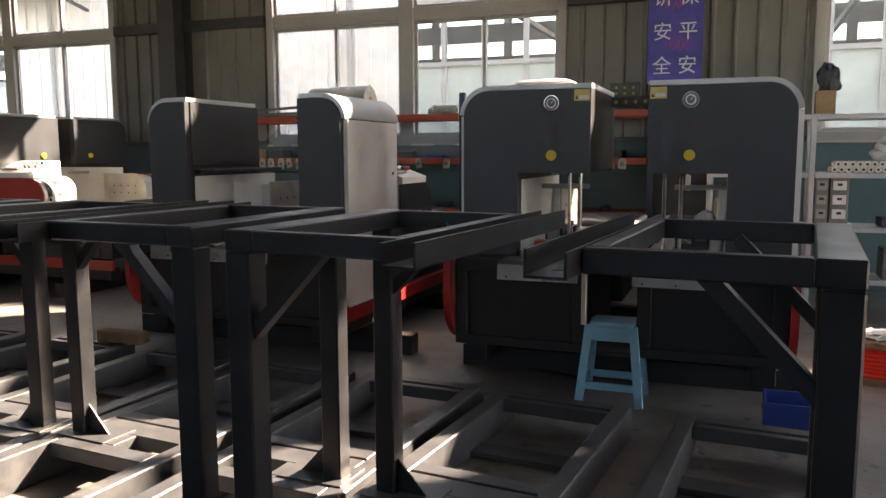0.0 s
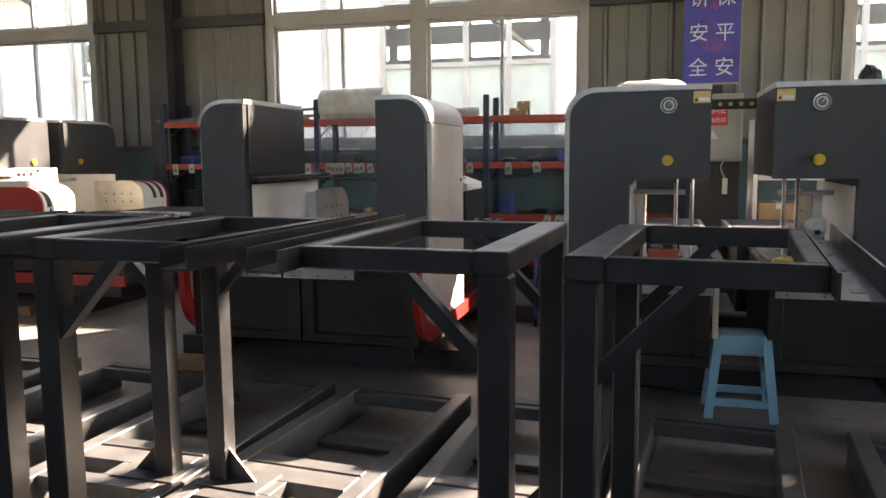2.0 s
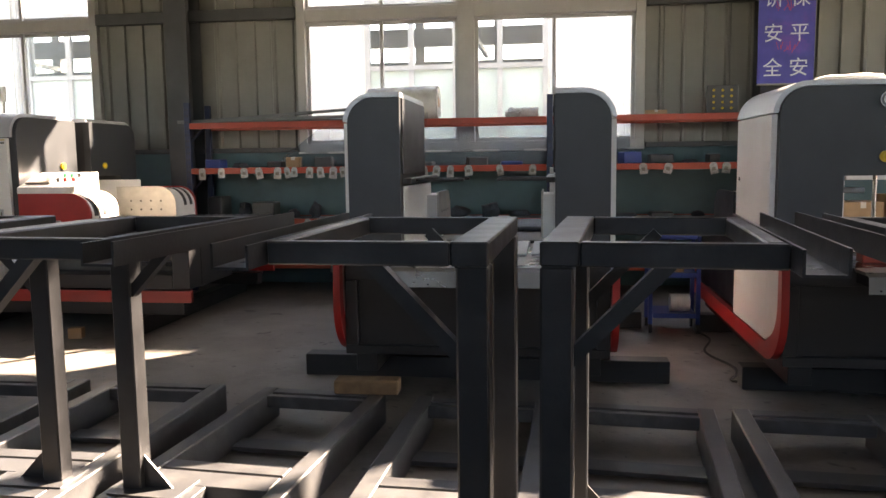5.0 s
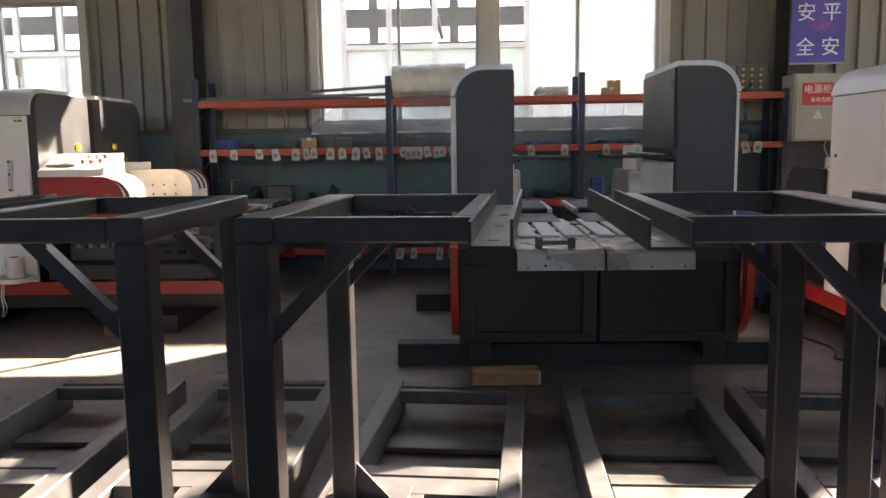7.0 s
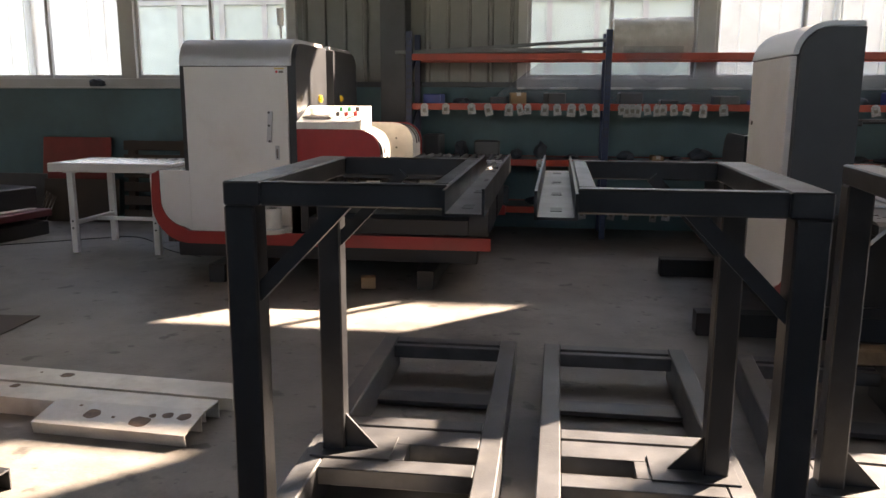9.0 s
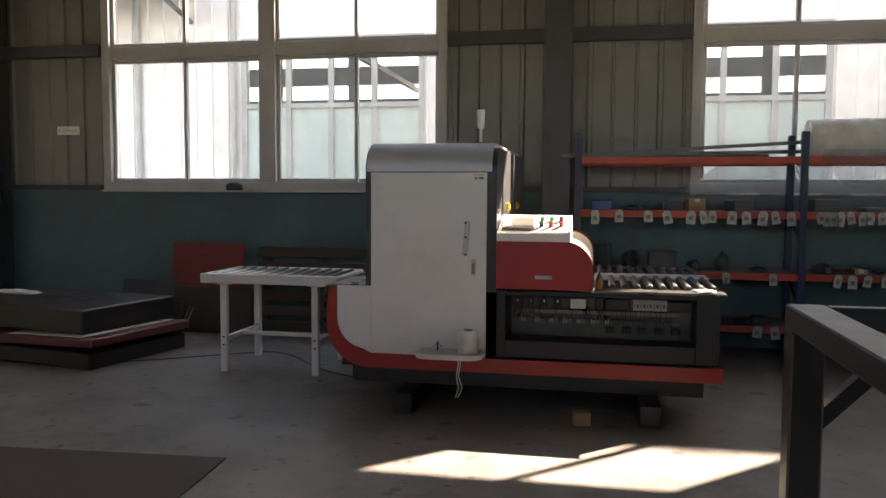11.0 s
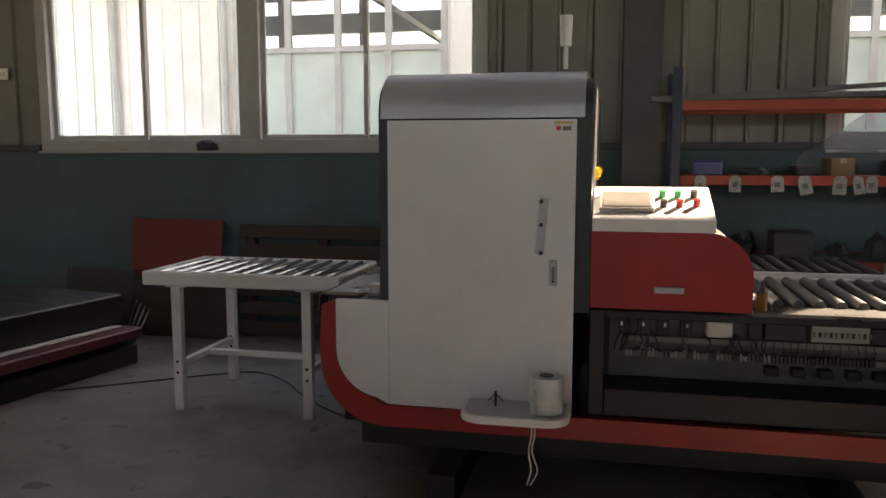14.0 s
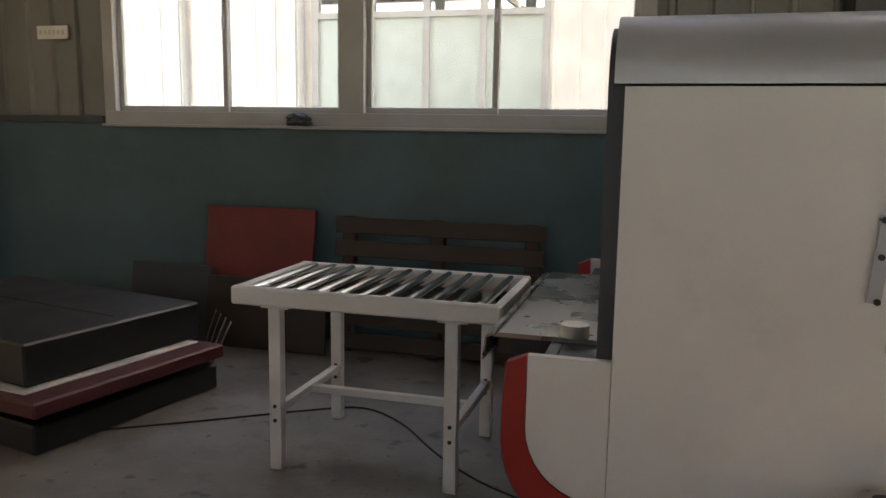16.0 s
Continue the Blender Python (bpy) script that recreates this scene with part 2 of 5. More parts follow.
def prism(bm, outline, axis, a, b):
    """Extrude a 2D outline along an axis (0 x, 1 y, 2 z) from a to b."""
    def place(u, v, w):
        return ((w, u, v), (u, w, v), (u, v, w))[axis]
    lo = [bm.verts.new(place(u, v, a)) for u, v in outline]
    hi = [bm.verts.new(place(u, v, b)) for u, v in outline]
    n = len(outline)
    fs = [bm.faces.new(lo), bm.faces.new(hi)] + [bm.faces.new((lo[i], lo[(i + 1) % n], hi[(i + 1) % n], hi[i])) for i in range(n)]
    bmesh.ops.recalc_face_normals(bm, faces=fs)
    return bm


def arc(cx, cy, r, a0, a1, n=8):
    return [(cx + r * math.cos(radians(a0 + (a1 - a0) * i / n)), cy + r * math.sin(radians(a0 + (a1 - a0) * i / n))) for i in range(n + 1)]


def tube(bm, pts, r, seg=8):
    """One round cord swept through the points."""
    pts = [Vector(p) for p in pts]
    fine = []
    for i in range(len(pts) - 1):
        p0, p1, p2, p3 = pts[max(i - 1, 0)], pts[i], pts[i + 1], pts[min(i + 2, len(pts) - 1)]
        for k in range(4):
            t = k / 4
            fine.append(0.5 * (2 * p1 + (p2 - p0) * t + (2 * p0 - 5 * p1 + 4 * p2 - p3) * t * t + (3 * p1 - p0 - 3 * p2 + p3) * t ** 3))
    fine.append(pts[-1])
    rings = []
    for i, p in enumerate(fine):
        d = (fine[min(i + 1, len(fine) - 1)] - fine[max(i - 1, 0)]).normalized()
        side = d.cross(Vector((0.13, 0.21, 1) if abs(d.z) < 0.9 else (1, 0, 0))).normalized()
        up = side.cross(d)
        rings.append([bm.verts.new(p + r * (math.cos(2 * math.pi * k / seg) * side + math.sin(2 * math.pi * k / seg) * up)) for k in range(seg)])
    fs = [bm.faces.new((u[k], u[(k + 1) % seg], v[(k + 1) % seg], v[k])) for u, v in zip(rings, rings[1:]) for k in range(seg)]
    fs += [bm.faces.new(rings[0]), bm.faces.new(rings[-1])]
    bmesh.ops.recalc_face_normals(bm, faces=fs)
    return bm


def mesh_from(name, bm, mat, smooth=False):
    me = bpy.data.meshes.new(name)
    bm.normal_update()
    if smooth:
        for f in bm.faces:
            f.smooth = True
        for e in bm.edges:
            e.smooth = len(e.link_faces) == 2 and e.calc_face_angle(0) < 0.6
    bm.to_mesh(me)
    bm.free()
    me.materials.append(mat)
    return me


def part(name, bm, mat, parent, label="", smooth=True):
    ob = new(name, mesh_from(name, bm, mat, smooth))
    ob.parent = parent
    if label:
        tagged(ob, label)
    return ob


def thing(name, m, label, category, group=""):
    ob = new(name)
    ob.matrix_world = m
    return tagged(ob, label, category, group)


def solid(name, bm, mat, label, category, kind="", group="", smooth=True, m=None):
    ob = new(name, mesh_from(name, bm, mat, smooth))
    if m is not None:
        ob.matrix_world = m
    return tagged(ob, label, category, group, kind)


def BM():
    return bmesh.new()


def letters(name, body, size, mat, parent, m):
    cu = bpy.data.curves.new(name, "FONT")
    cu.body, cu.size, cu.extrude, cu.align_x, cu.align_y = body, size, 0.001, "CENTER", "CENTER"
    tmp = bpy.data.objects.new(name, cu)
    scene.collection.objects.link(tmp)
    bpy.context.view_layer.update()
    me = bpy.data.meshes.new_from_object(tmp.evaluated_get(bpy.context.evaluated_depsgraph_get()))
    bpy.data.objects.remove(tmp)
    me.materials.clear()
    me.materials.append(mat)
    ob = new(name, me)
    ob.parent = parent
    ob.matrix_local = m
    return ob


# ---- the hall ----
X0, X1, Y0, YW, TOP = -15.0, 7.0, -7.0, 8.15, 7.0
solid("floor", box(BM(), X0 - 0.2, X1 + 0.2, Y0 - 0.2, YW + 0.25, -0.2, 0, 0), CONCRETE, "worn grey concrete workshop floor with stains", "floor", "structure")
solid("ground", box(BM(), -400, 400, YW + 0.25, 600, -0.25, -0.03, 0), ASPHALT, "pale concrete yard outside the hall", "ground", "structure")
solid("ceiling", box(BM(), X0 - 0.2, X1 + 0.2, Y0 - 0.2, YW + 0.25, TOP, TOP + 0.1, 0), CEIL, "grey sheet metal roof of the hall", "ceiling", "structure")
solid("wall_west", box(BM(), X0 - 0.2, X0, Y0 - 0.2, YW + 0.25, 0, TOP, 0), SHEET, "grey sheet metal end wall", "wall", "structure")
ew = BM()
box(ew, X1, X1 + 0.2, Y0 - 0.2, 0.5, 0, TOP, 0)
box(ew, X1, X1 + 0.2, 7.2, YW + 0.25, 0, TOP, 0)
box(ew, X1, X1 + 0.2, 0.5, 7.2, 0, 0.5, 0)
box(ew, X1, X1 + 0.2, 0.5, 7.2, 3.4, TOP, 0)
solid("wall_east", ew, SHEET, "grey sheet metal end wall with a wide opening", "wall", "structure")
sw = BM()
box(sw, X0, X1, Y0 - 0.2, Y0, 0, 3.0, 0)
box(sw, X0, X1, Y0 - 0.2, Y0, 3.75, TOP, 0)
x = X0
while x < X1:
    box(sw, x, x + 0.9, Y0 - 0.2, Y0, 3.0, 3.75, 0)
    x += 4.4
solid("wall_south", sw, SHEET, "grey sheet metal wall with wide window openings", "wall", "structure")
solid("ground_south", box(BM(), -400, 400, -600, Y0 - 0.2, -0.25, -0.03, 0), ASPHALT, "pale concrete yard outside the hall", "ground", "structure")
solid("wall_north_lower", box(BM(), X0, X1, YW, YW + 0.24, 0, 1.40, 0), TEAL, "teal painted masonry plinth wall", "wall", "structure")

WINDOWS = [(-11.72, -8.06), (-5.82, -2.26), (0.06, 3.62)]
SILL, HEAD, CL0, CL1 = 1.40, 3.70, CLERE0, CLERE1


def ribbed(bm, x0, x1, z0, z1):
    box(bm, x0, x1, YW + 0.03, YW + 0.12, z0, z1, 0)
    x = math.ceil(x0 / 0.21) * 0.21
    k = 0
    while x < x1 - 0.03:
        w = 0.018 if k % 3 else 0.03
        prism(bm, [(x - w, YW + 0.031), (x + w, YW + 0.031), (x + w * 0.45, YW), (x - w * 0.45, YW)], 2, z0, z1)
        x += 0.21
        k += 1


wall = BM()
edge = X0
for a, b in WINDOWS:
    ribbed(wall, edge, a, 1.40, HEAD)
    edge = b
ribbed(wall, edge, X1, 1.40, HEAD)
ribbed(wall, X0, X1, HEAD, CL0)
ribbed(wall, X0, X1, CL1, TOP)
ribbed(wall, 4.4, X1, CL0, CL1)
solid("wall_north", wall, SHEET, "dark grey ribbed metal wall with windows", "wall", "structure", smooth=False)
girt = BM()
edge = X0
for a, b in WINDOWS + [(X1, X1)]:
    if a - edge > 0.2:
        box(girt, edge + 0.01, a - 0.01, YW - 0.07, YW - 0.003, 2.78, 2.90)
        box(girt, edge + 0.01, a - 0.01, YW - 0.05, YW - 0.003, 1.401, 1.45)
    edge = b
box(girt, X0, X1, YW - 0.07, YW - 0.003, HEAD + 0.05, HEAD + 0.17)
solid("trim_girts", girt, STEEL_BEAM, "dark horizontal steel rails on the wall", "wall rail", "structure")


def window(name, a, b, z0, z1, transom):
    w = thing(name, pose(a, YW, z0), "white plastic sliding window with dusty panes", "window")
    w["kind"] = "structure"
    W, H = b - a, z1 - z0
    f = BM()
    box(f, 0, W, -0.035, 0.09, 0, 0.085)
    box(f, 0, W, -0.035, 0.09, H - 0.08, H)
    box(f, 0, 0.09, -0.034, 0.089, 0.085, H - 0.08)
    box(f, W - 0.09, W, -0.034, 0.089, 0.085, H - 0.08)
    box(f, W / 2 - 0.085, W / 2 + 0.085, -0.03, 0.088, 0.085, H - 0.08)
    tz = transom - z0
    for k in range(2):
        x0, x1 = (0.09, W / 2 - 0.085) if k == 0 else (W / 2 + 0.085, W - 0.09)
        if transom:
            box(f, x0, x1, -0.028, 0.087, tz - 0.06, tz + 0.07)
    part("window_frame", f, PVC, w)
    s = BM()
    box(s, 0, W, -0.075, -0.0355, -0.02, 0.0)
    part("window_sill", s, PVC, w)
    rows = [(0.085, tz - 0.06), (tz + 0.07, H - 0.08)] if transom else [(0.085, H - 0.08)]
    for r0, r1 in rows:
        for k in range(2):
            x0, x1 = (0.09, W / 2 - 0.085) if k == 0 else (W / 2 + 0.085, W - 0.09)
            mid = (x0 + x1) / 2
            for i, (p, q) in enumerate(((x0, mid + 0.02), (mid - 0.02, x1))):
                y = 0.012 + 0.03 * i
                c = BM()
                t = 0.038
                box(c, p, q, y, y + 0.026, r0, r0 + t)
                box(c, p, q, y, y + 0.026, r1 - t, r1)
                box(c, p, p + t, y + 0.001, y + 0.025, r0 + t, r1 - t)
                box(c, q - t, q, y + 0.001, y + 0.025, r0 + t, r1 - t)
                sash = part("sash", c, PVC, w)
                g = part("pane", box(BM(), p + t, q - t, y + 0.010, y + 0.016, r0 + t, r1 - t, 0), GLASS, sash)
                g.visible_shadow = False
                if i == 0 and r0 < 0.2:
                    part("catch", box(BM(), q - 0.03, q - 0.012, y - 0.02, y, (r0 + r1) / 2 - 0.09, (r0 + r1) / 2 - 0.01), SILVER, sash)
    return w


for i, (a, b) in enumerate(WINDOWS):
    window("window_%d" % (i + 1), a, b, SILL, HEAD, 2.80)
CLX = 4.4
cw = thing("window_4", pose(0, YW, CL0), "long high strip window under the roof", "window")
cw["kind"] = "structure"
f = BM()
box(f, X0, CLX, 0.0, 0.09, 0, 0.07)
box(f, X0, CLX, 0.0, 0.09, CL1 - CL0 - 0.07, CL1 - CL0)
x = X0
while x < CLX:
    box(f, x, x + 0.10, 0.001, 0.089, 0.07, CL1 - CL0 - 0.07)
    x += 0.92
part("window_frame", f, PVC, cw)
pane = part("pane", box(BM(), X0, CLX, 0.04, 0.046, 0.07, CL1 - CL0 - 0.07, 0), GLASS, cw)
pane.visible_shadow = False


def column(x):
    c = BM()
    for y in (YW - 0.36, YW - 0.035):
        box(c, x - 0.12, x + 0.12, y, y + 0.014, 0, TOP - 0.01, 0)
    box(c, x - 0.005, x + 0.005, YW - 0.346, YW - 0.035, 0, TOP - 0.01, 0)
    box(c, x - 0.17, x + 0.17, YW - 0.40, YW - 0.02, 0.0, 0.02, 0)
    solid("column", c, STEEL_BEAM, "dark painted steel wall column", "column", "structure", "hall columns")


for x in (-12.95, -7.0, -1.12, 4.75):
    column(x)
roofbeam = BM()
for x in (-12.95, -7.0, -1.12, 4.75):
    box(roofbeam, x - 0.1, x + 0.1, Y0, YW - 0.1, TOP - 0.45, TOP - 0.02, 0)
solid("trim_rafters", roofbeam, STEEL_BEAM, "dark steel roof rafters", "rafter", "structure")

# ---- the building across the yard ----
YB, HB = 13.4, 7.35
fb = thing("factory_building", pose(0, YB, 0), "white ribbed metal building across the yard", "building")
FW = [(-24.9, -21.9), (-18.7, -15.7), (-12.6, -9.5), (-6.3, -3.3), (-0.1, 2.9), (6.1, 9.1)]
f = BM()
edge = -40
for a, b in FW + [(30, 30)]:
    box(f, edge, a, 0, 0.2, -0.03, HB, 0)
    x = edge + 0.1
    while x < a:
        prism(f, [(x - 0.02, 0), (x + 0.02, 0), (x + 0.01, -0.025), (x - 0.01, -0.025)], 2, 0, HB)
        x += 0.3
    edge = b
for a, b in FW:
    box(f, a, b, 0, 0.2, -0.03, 1.15, 0)
    box(f, a, b, 0, 0.2, 4.0, HB, 0)
part("wall", f, FACADE, fb, smooth=False)
part("roof", box(BM(), -40.3, 30.3, -0.35, 9, HB, HB + 0.15, 0), SHEET, fb)
for x in (-14.58, -12.78, -7.4, -1.2):
    part("gutter_pipe", tube(BM(), [(x, -0.06, 0), (x, -0.06, HB)], 0.05), PVC, fb)
back = BM()
for z0, z1 in ((-0.03, 4.05), (4.45, 4.95), (5.3, HB)):
    box(back, -40, 30, 8.8, 9.0, z0, z1, 0)
x = -40
while x < 30:
    box(back, x, x + 0.25, 8.8, 9.0, 4.05, 5.3, 0)
    x += 2.2
part("back_wall", back, SHEET, fb, smooth=False)
for x in (-40.0, 29.8):
    part("end_wall", box(BM(), x, x + 0.2, 0.2, 8.8, -0.03, HB, 0), FACADE, fb)
for k in range(10):
    x = -37 + 6.4 * k
    tr = BM()
    bar(tr, (x, 0.25, 4.15), (x, 8.75, 4.15), 0.1, 0.12)
    bar(tr, (x, 0.25, 4.2), (x, 8.75, 6.6), 0.1, 0.12)
    part("roof_truss", tr, STEEL_BEAM, fb)
part("floor_slab", box(BM(), -39.8, 29.8, 0.2, 8.8, -0.03, 0.02, 0), CONCRETE, fb)
cp = part("canopy", prism(BM(), [(-1.3, 4.62), (-1.3, 4.72), (-0.03, 5.25), (-0.03, 5.12)], 0, -17.5, -13.4), STEEL_BEAM, fb, "dark sloping entrance canopy")
part("canopy_rail", box(BM(), -17.5, -13.35, -1.36, -1.301, 4.52, 4.66, 0.004), PVC, cp)
for x in (-17.2, -13.55):
    part("canopy_bracket", bar(BM(), (x, -0.03, 4.3), (x, -1.25, 4.6), 0.06, 0.06), STEEL_BEAM, cp)
for a, b in FW:
    wf = BM()
    for x in (a, (a + b) / 2 - 0.75, (a + b) / 2, (a + b) / 2 + 0.75, b):
        box(wf, x - 0.045, x + 0.045, -0.03, 0.06, 1.15, 4.0, 0)
    for z in (1.15, 2.82, 3.92):
        box(wf, a, b, -0.031, 0.061, z, z + 0.08, 0)
    w = part("window", wf, PVC, fb)
    for k in range(4):
        p = a + (b - a) * k / 4 if k in (0,) else ((a + b) / 2 + (-0.75, 0, 0.75)[k - 1])
        q = (a + b) / 2 + (-0.75, 0, 0.75)[k] if k < 3 else b
        part("pane", box(BM(), p + 0.045, q - 0.045, 0.01, 0.02, 1.23, 2.82, 0), FROST, w)
        part("pane", box(BM(), p + 0.045, q - 0.045, 0.01, 0.02, 2.9, 3.92, 0), DARKGLASS, w)


# ---- strapping machines ----
def half_outline(side, w_col, w_head, z_under, top, r, inset=0.0):
    """Front outline of one upright with its overhanging head; side -1: upright on the outside left."""
    o = [(0 + inset, 0.24), (inset, top - r)] + arc(r, top - r, r - inset, 180, 90, 7)[1:]
    if w_head > w_col:
        o += [(w_head, top - inset), (w_head, z_under), (w_col, z_under), (w_col, 0.24)]
    else:
        o += [(w_col, top - inset), (w_col, 0.24)]
    return o


def machine(name, m, half, w_col, w_head, label, depth=0.75, dials=True, top=1.67, wiring=False, hood_paint=None, gap=0.008, foot=0.2):
    """Twin upright strapping machine: front lip at v < 0, roller bench and hoods behind."""
    t = thing(name, m, label, "machine", "strapping machines")
    back_end = depth + 1.44
    for s in (-1, 1):
        def flip(pts):
            return [(s * (half - u), z) for u, z in pts]

        def span(bm, u0, u1, *rest):
            p, q = sorted((s * (half - u0), s * (half - u1)))
            return box(bm, p, q, *rest)
        shape = half_outline(s, w_col, w_head, 1.20, top, 0.17, 0.03)
        part("upright_body", prism(BM(), flip(shape), 1, 0.001, depth - 0.001), BODY, t)
        face = half_outline(s, w_col, w_head, 1.19, top, 0.17, 0.03)
        part("front_panel", prism(BM(), flip(face), 1, -0.045, 0.0), PANEL, t, "anthracite sheet metal front panel")
        part("back_panel", prism(BM(), flip([(u, max(z, 0.75)) for u, z in face]), 1, depth, depth + 0.06), PANEL, t, "anthracite sheet metal back panel")
        rr, end = 0.17, max(w_head, w_col)
        outer = [(0, 1.512)] + arc(rr, top - rr, rr, 180, 90, 9)[1:] + [(end, top)]
        inner = [(end, top - 0.026)] + arc(rr, top - rr, rr - 0.026, 90, 180, 9)[:-1] + [(0.026, 1.512)]
        part("top_cover", prism(BM(), flip(outer + inner), 1, -0.028, depth + 0.03), SILVER, t, "silver grey bent shoulder cover")
        d = part("side_door", prism(BM(), flip([(0, 0.335), (0, 1.505), (0.028, 1.505), (0.028, 0.335)]), 1, 0.0, depth), WHITE, t, "plain warm white side door")
        ox = s * half
        for vy, vz in ((depth * 0.9, 1.16), (depth * 0.92, 0.86)):
            if not (wiring and s > 0):
                part("lock", cyl(BM(), (ox - s * 0.004, vy, vz), (ox + s * 0.004, vy, vz), 0.012, 12), BLACK, d)
        # front cheek and red foot trim
        cheek = [(-0.002, 0.335), (-0.002, 0.77), (-0.23, 0.77), (-0.23, 0.56)] + arc(-0.03, 0.56, 0.20, 180, 262, 8)[1:]
        part("front_cheek", prism(BM(), cheek, 0, ox, ox - s * 0.03), WHITE, t, "white rounded front cheek")
        red = [(-0.232, 0.77), (-0.29, 0.745), (-0.30, 0.60), (-0.30, 0.52)] + arc(-0.02, 0.52, 0.28, 180, 270, 9)[1:] + [(back_end, 0.24), (back_end, 0.33), (-0.03, 0.33)] + arc(-0.03, 0.56, 0.203, 265, 180, 8)[1:]
        part("foot_trim", prism(BM(), red, 0, ox + s * 0.004, ox - s * 0.034), RED, t, "red curved foot trim")
        ix = s * (half - w_col)
        part("inner_panel", span(BM(), w_col, w_col + 0.008, 0.03, depth + 0.26, 0.746, 1.15), WHITE, t, "white inner side panel")
        if w_head <= w_col:
            part("head_panel", span(BM(), w_col, w_col + 0.01, 0.003, depth - 0.01, 1.22, top - 0.03), PANEL, t)
            part("guide_rail", span(BM(), w_col, w_col + 0.05, 0.03, depth + 0.3, 1.165, 1.195), BLACK, t)
            for gy in (0.16, 0.47):
                part("guide_arm", span(BM(), w_col + 0.051, w_col + 0.33, gy, gy + 0.045, 1.172, 1.188), BLACK, t, "thin black guide arm")
            part("cable_hole", cyl(BM(), (ix - s * 0.009, 0.05, 1.56), (ix - s * 0.013, 0.05, 1.56), 0.02, 14), BLACK, t)
        else:
            dx = s * (half - w_head + 0.21)
            for y0, way in ((-0.045, -1), (depth + 0.06, 1)):
                b = part("button", cyl(BM(), (dx, y0, 1.285), (dx, y0 + way * 0.016, 1.285), 0.028, 24), YELLOW, t, "round yellow push button")
                part("button_cap", cyl(BM(), (dx, y0 + way * 0.016, 1.285), (dx, y0 + way * 0.024, 1.285), 0.017, 20), YELLOW, b)
            if dials:
                g = part("gauge", cyl(BM(), (dx, -0.045, 1.565), (dx, -0.066, 1.565), 0.042, 28), CHROME, t, "chrome rimmed pressure gauge")
                part("gauge_face", cyl(BM(), (dx, -0.064, 1.565), (dx, -0.068, 1.565), 0.037, 28), DIAL, g)
                part("dial_ring", cyl(BM(), (dx, -0.0682, 1.565), (dx, -0.0688, 1.565), 0.026, 24), PAPER, g)
                part("dial_centre", cyl(BM(), (dx, -0.0689, 1.565), (dx, -0.0694, 1.565), 0.021, 24), DIAL, g)
                part("needle", bar(BM(), (dx, -0.0705, 1.565), (dx + 0.018, -0.0705, 1.59), 0.005, 0.002), PAPER, g)
                part("pilot_lamp", cyl(BM(), (dx + 0.005, -0.045, 1.43), (dx + 0.005, -0.052, 1.43), 0.012, 14), BROWNRED, t, "small dark red pilot lamp")
                lx = s * (half - w_head + 0.048)
                lab = part("warning_label", box(BM(), lx - 0.042, lx + 0.042, -0.0475, -0.0455, 1.575, 1.635, 0), YLABEL, t, "yellow and white warning label")
                part("label_text", box(BM(), lx - 0.015, lx + 0.036, -0.0485, -0.0476, 1.583, 1.603, 0), PAPER, lab)
                part("label_symbol", prism(BM(), [(lx - 0.037, 1.583), (lx - 0.019, 1.583), (lx - 0.028, 1.603)], 1, -0.0485, -0.0476), BLACK, lab)
            for k in (0.06, 0.16):
                rx = s * (half - w_head + 0.03 + k * 0.8)
                part("guide_rod", cyl(BM(), (rx, 0.05 + k, 0.745), (rx, 0.05 + k, 1.20), 0.011, 12), CHROME, t, "vertical chrome guide rod")
            part("cross_rail", span(BM(), w_col, w_col + 0.3, 0.5, 0.53, 1.08, 1.11), SILVER, t)
        # lower cabinet and table in front
        a, b = sorted((s * (half - 0.036), s * gap))
        part("lower_cabinet", box(BM(), a, b, -0.17, depth, 0.24, 0.729), BODY, t, "black sheet metal lower cabinet")
        rim = BM()
        for (p, q, z0, z1) in ((a, b, 0.24, 0.29), (a, b, 0.65, 0.729), (a, a + 0.07, 0.29, 0.65), (b - 0.07, b, 0.29, 0.65)):
            box(rim, p, q, -0.21, -0.1705, z0, z1, 0.003)
        part("cabinet_rim", rim, BODY, t)
        ta, tb = sorted((s * (half - w_col), s * (gap - 0.002)))
        part("table_plate", prism(BM(), [(-0.40, 0.73), (-0.38, 0.745), (depth + 0.3, 0.745), (depth + 0.3, 0.73)], 0, ta, tb), STAINLESS, t, "worn steel table plate")
        lp = part("table_lip", prism(BM(), [(-0.40, 0.743), (-0.425, 0.73), (-0.435, 0.65), (-0.43, 0.65), (-0.42, 0.725), (-0.398, 0.736)], 0, ta, tb), STAINLESS, t, "bent stainless steel table lip")
        for k in (0.12, 0.5, 0.88):
            part("screw", cyl(BM(), (ta + (tb - ta) * k, -0.434, 0.666), (ta + (tb - ta) * k, -0.439, 0.666), 0.005, 8), BLACK, lp)
        part("table_bracket", box(BM(), ta + 0.02, tb - 0.02, -0.39, -0.2105, 0.67, 0.729), BODY, t)
        for k in range(3):
            x = ta + (tb - ta) * (0.2 + 0.3 * k)
            part("belt", box(BM(), x - 0.05, x + 0.05, 0.10, depth + 0.29, 0.746, 0.762), SILVER, t, "pale conveyor strip")
        # hood, bench and rollers behind
        y0 = depth + 0.064
        hood = [(y0, 0.78), (y0, 1.065), (y0 + 0.40, 1.065)] + arc(y0 + 0.42, 0.90, 0.165, 90, 0, 9)[1:] + [(y0 + 0.585, 0.78)]
        part("hood_cover", prism(BM(), hood, 0, s * (half - 0.016), s * (half - 0.40)), WHITE, t, "curved white hood cover")
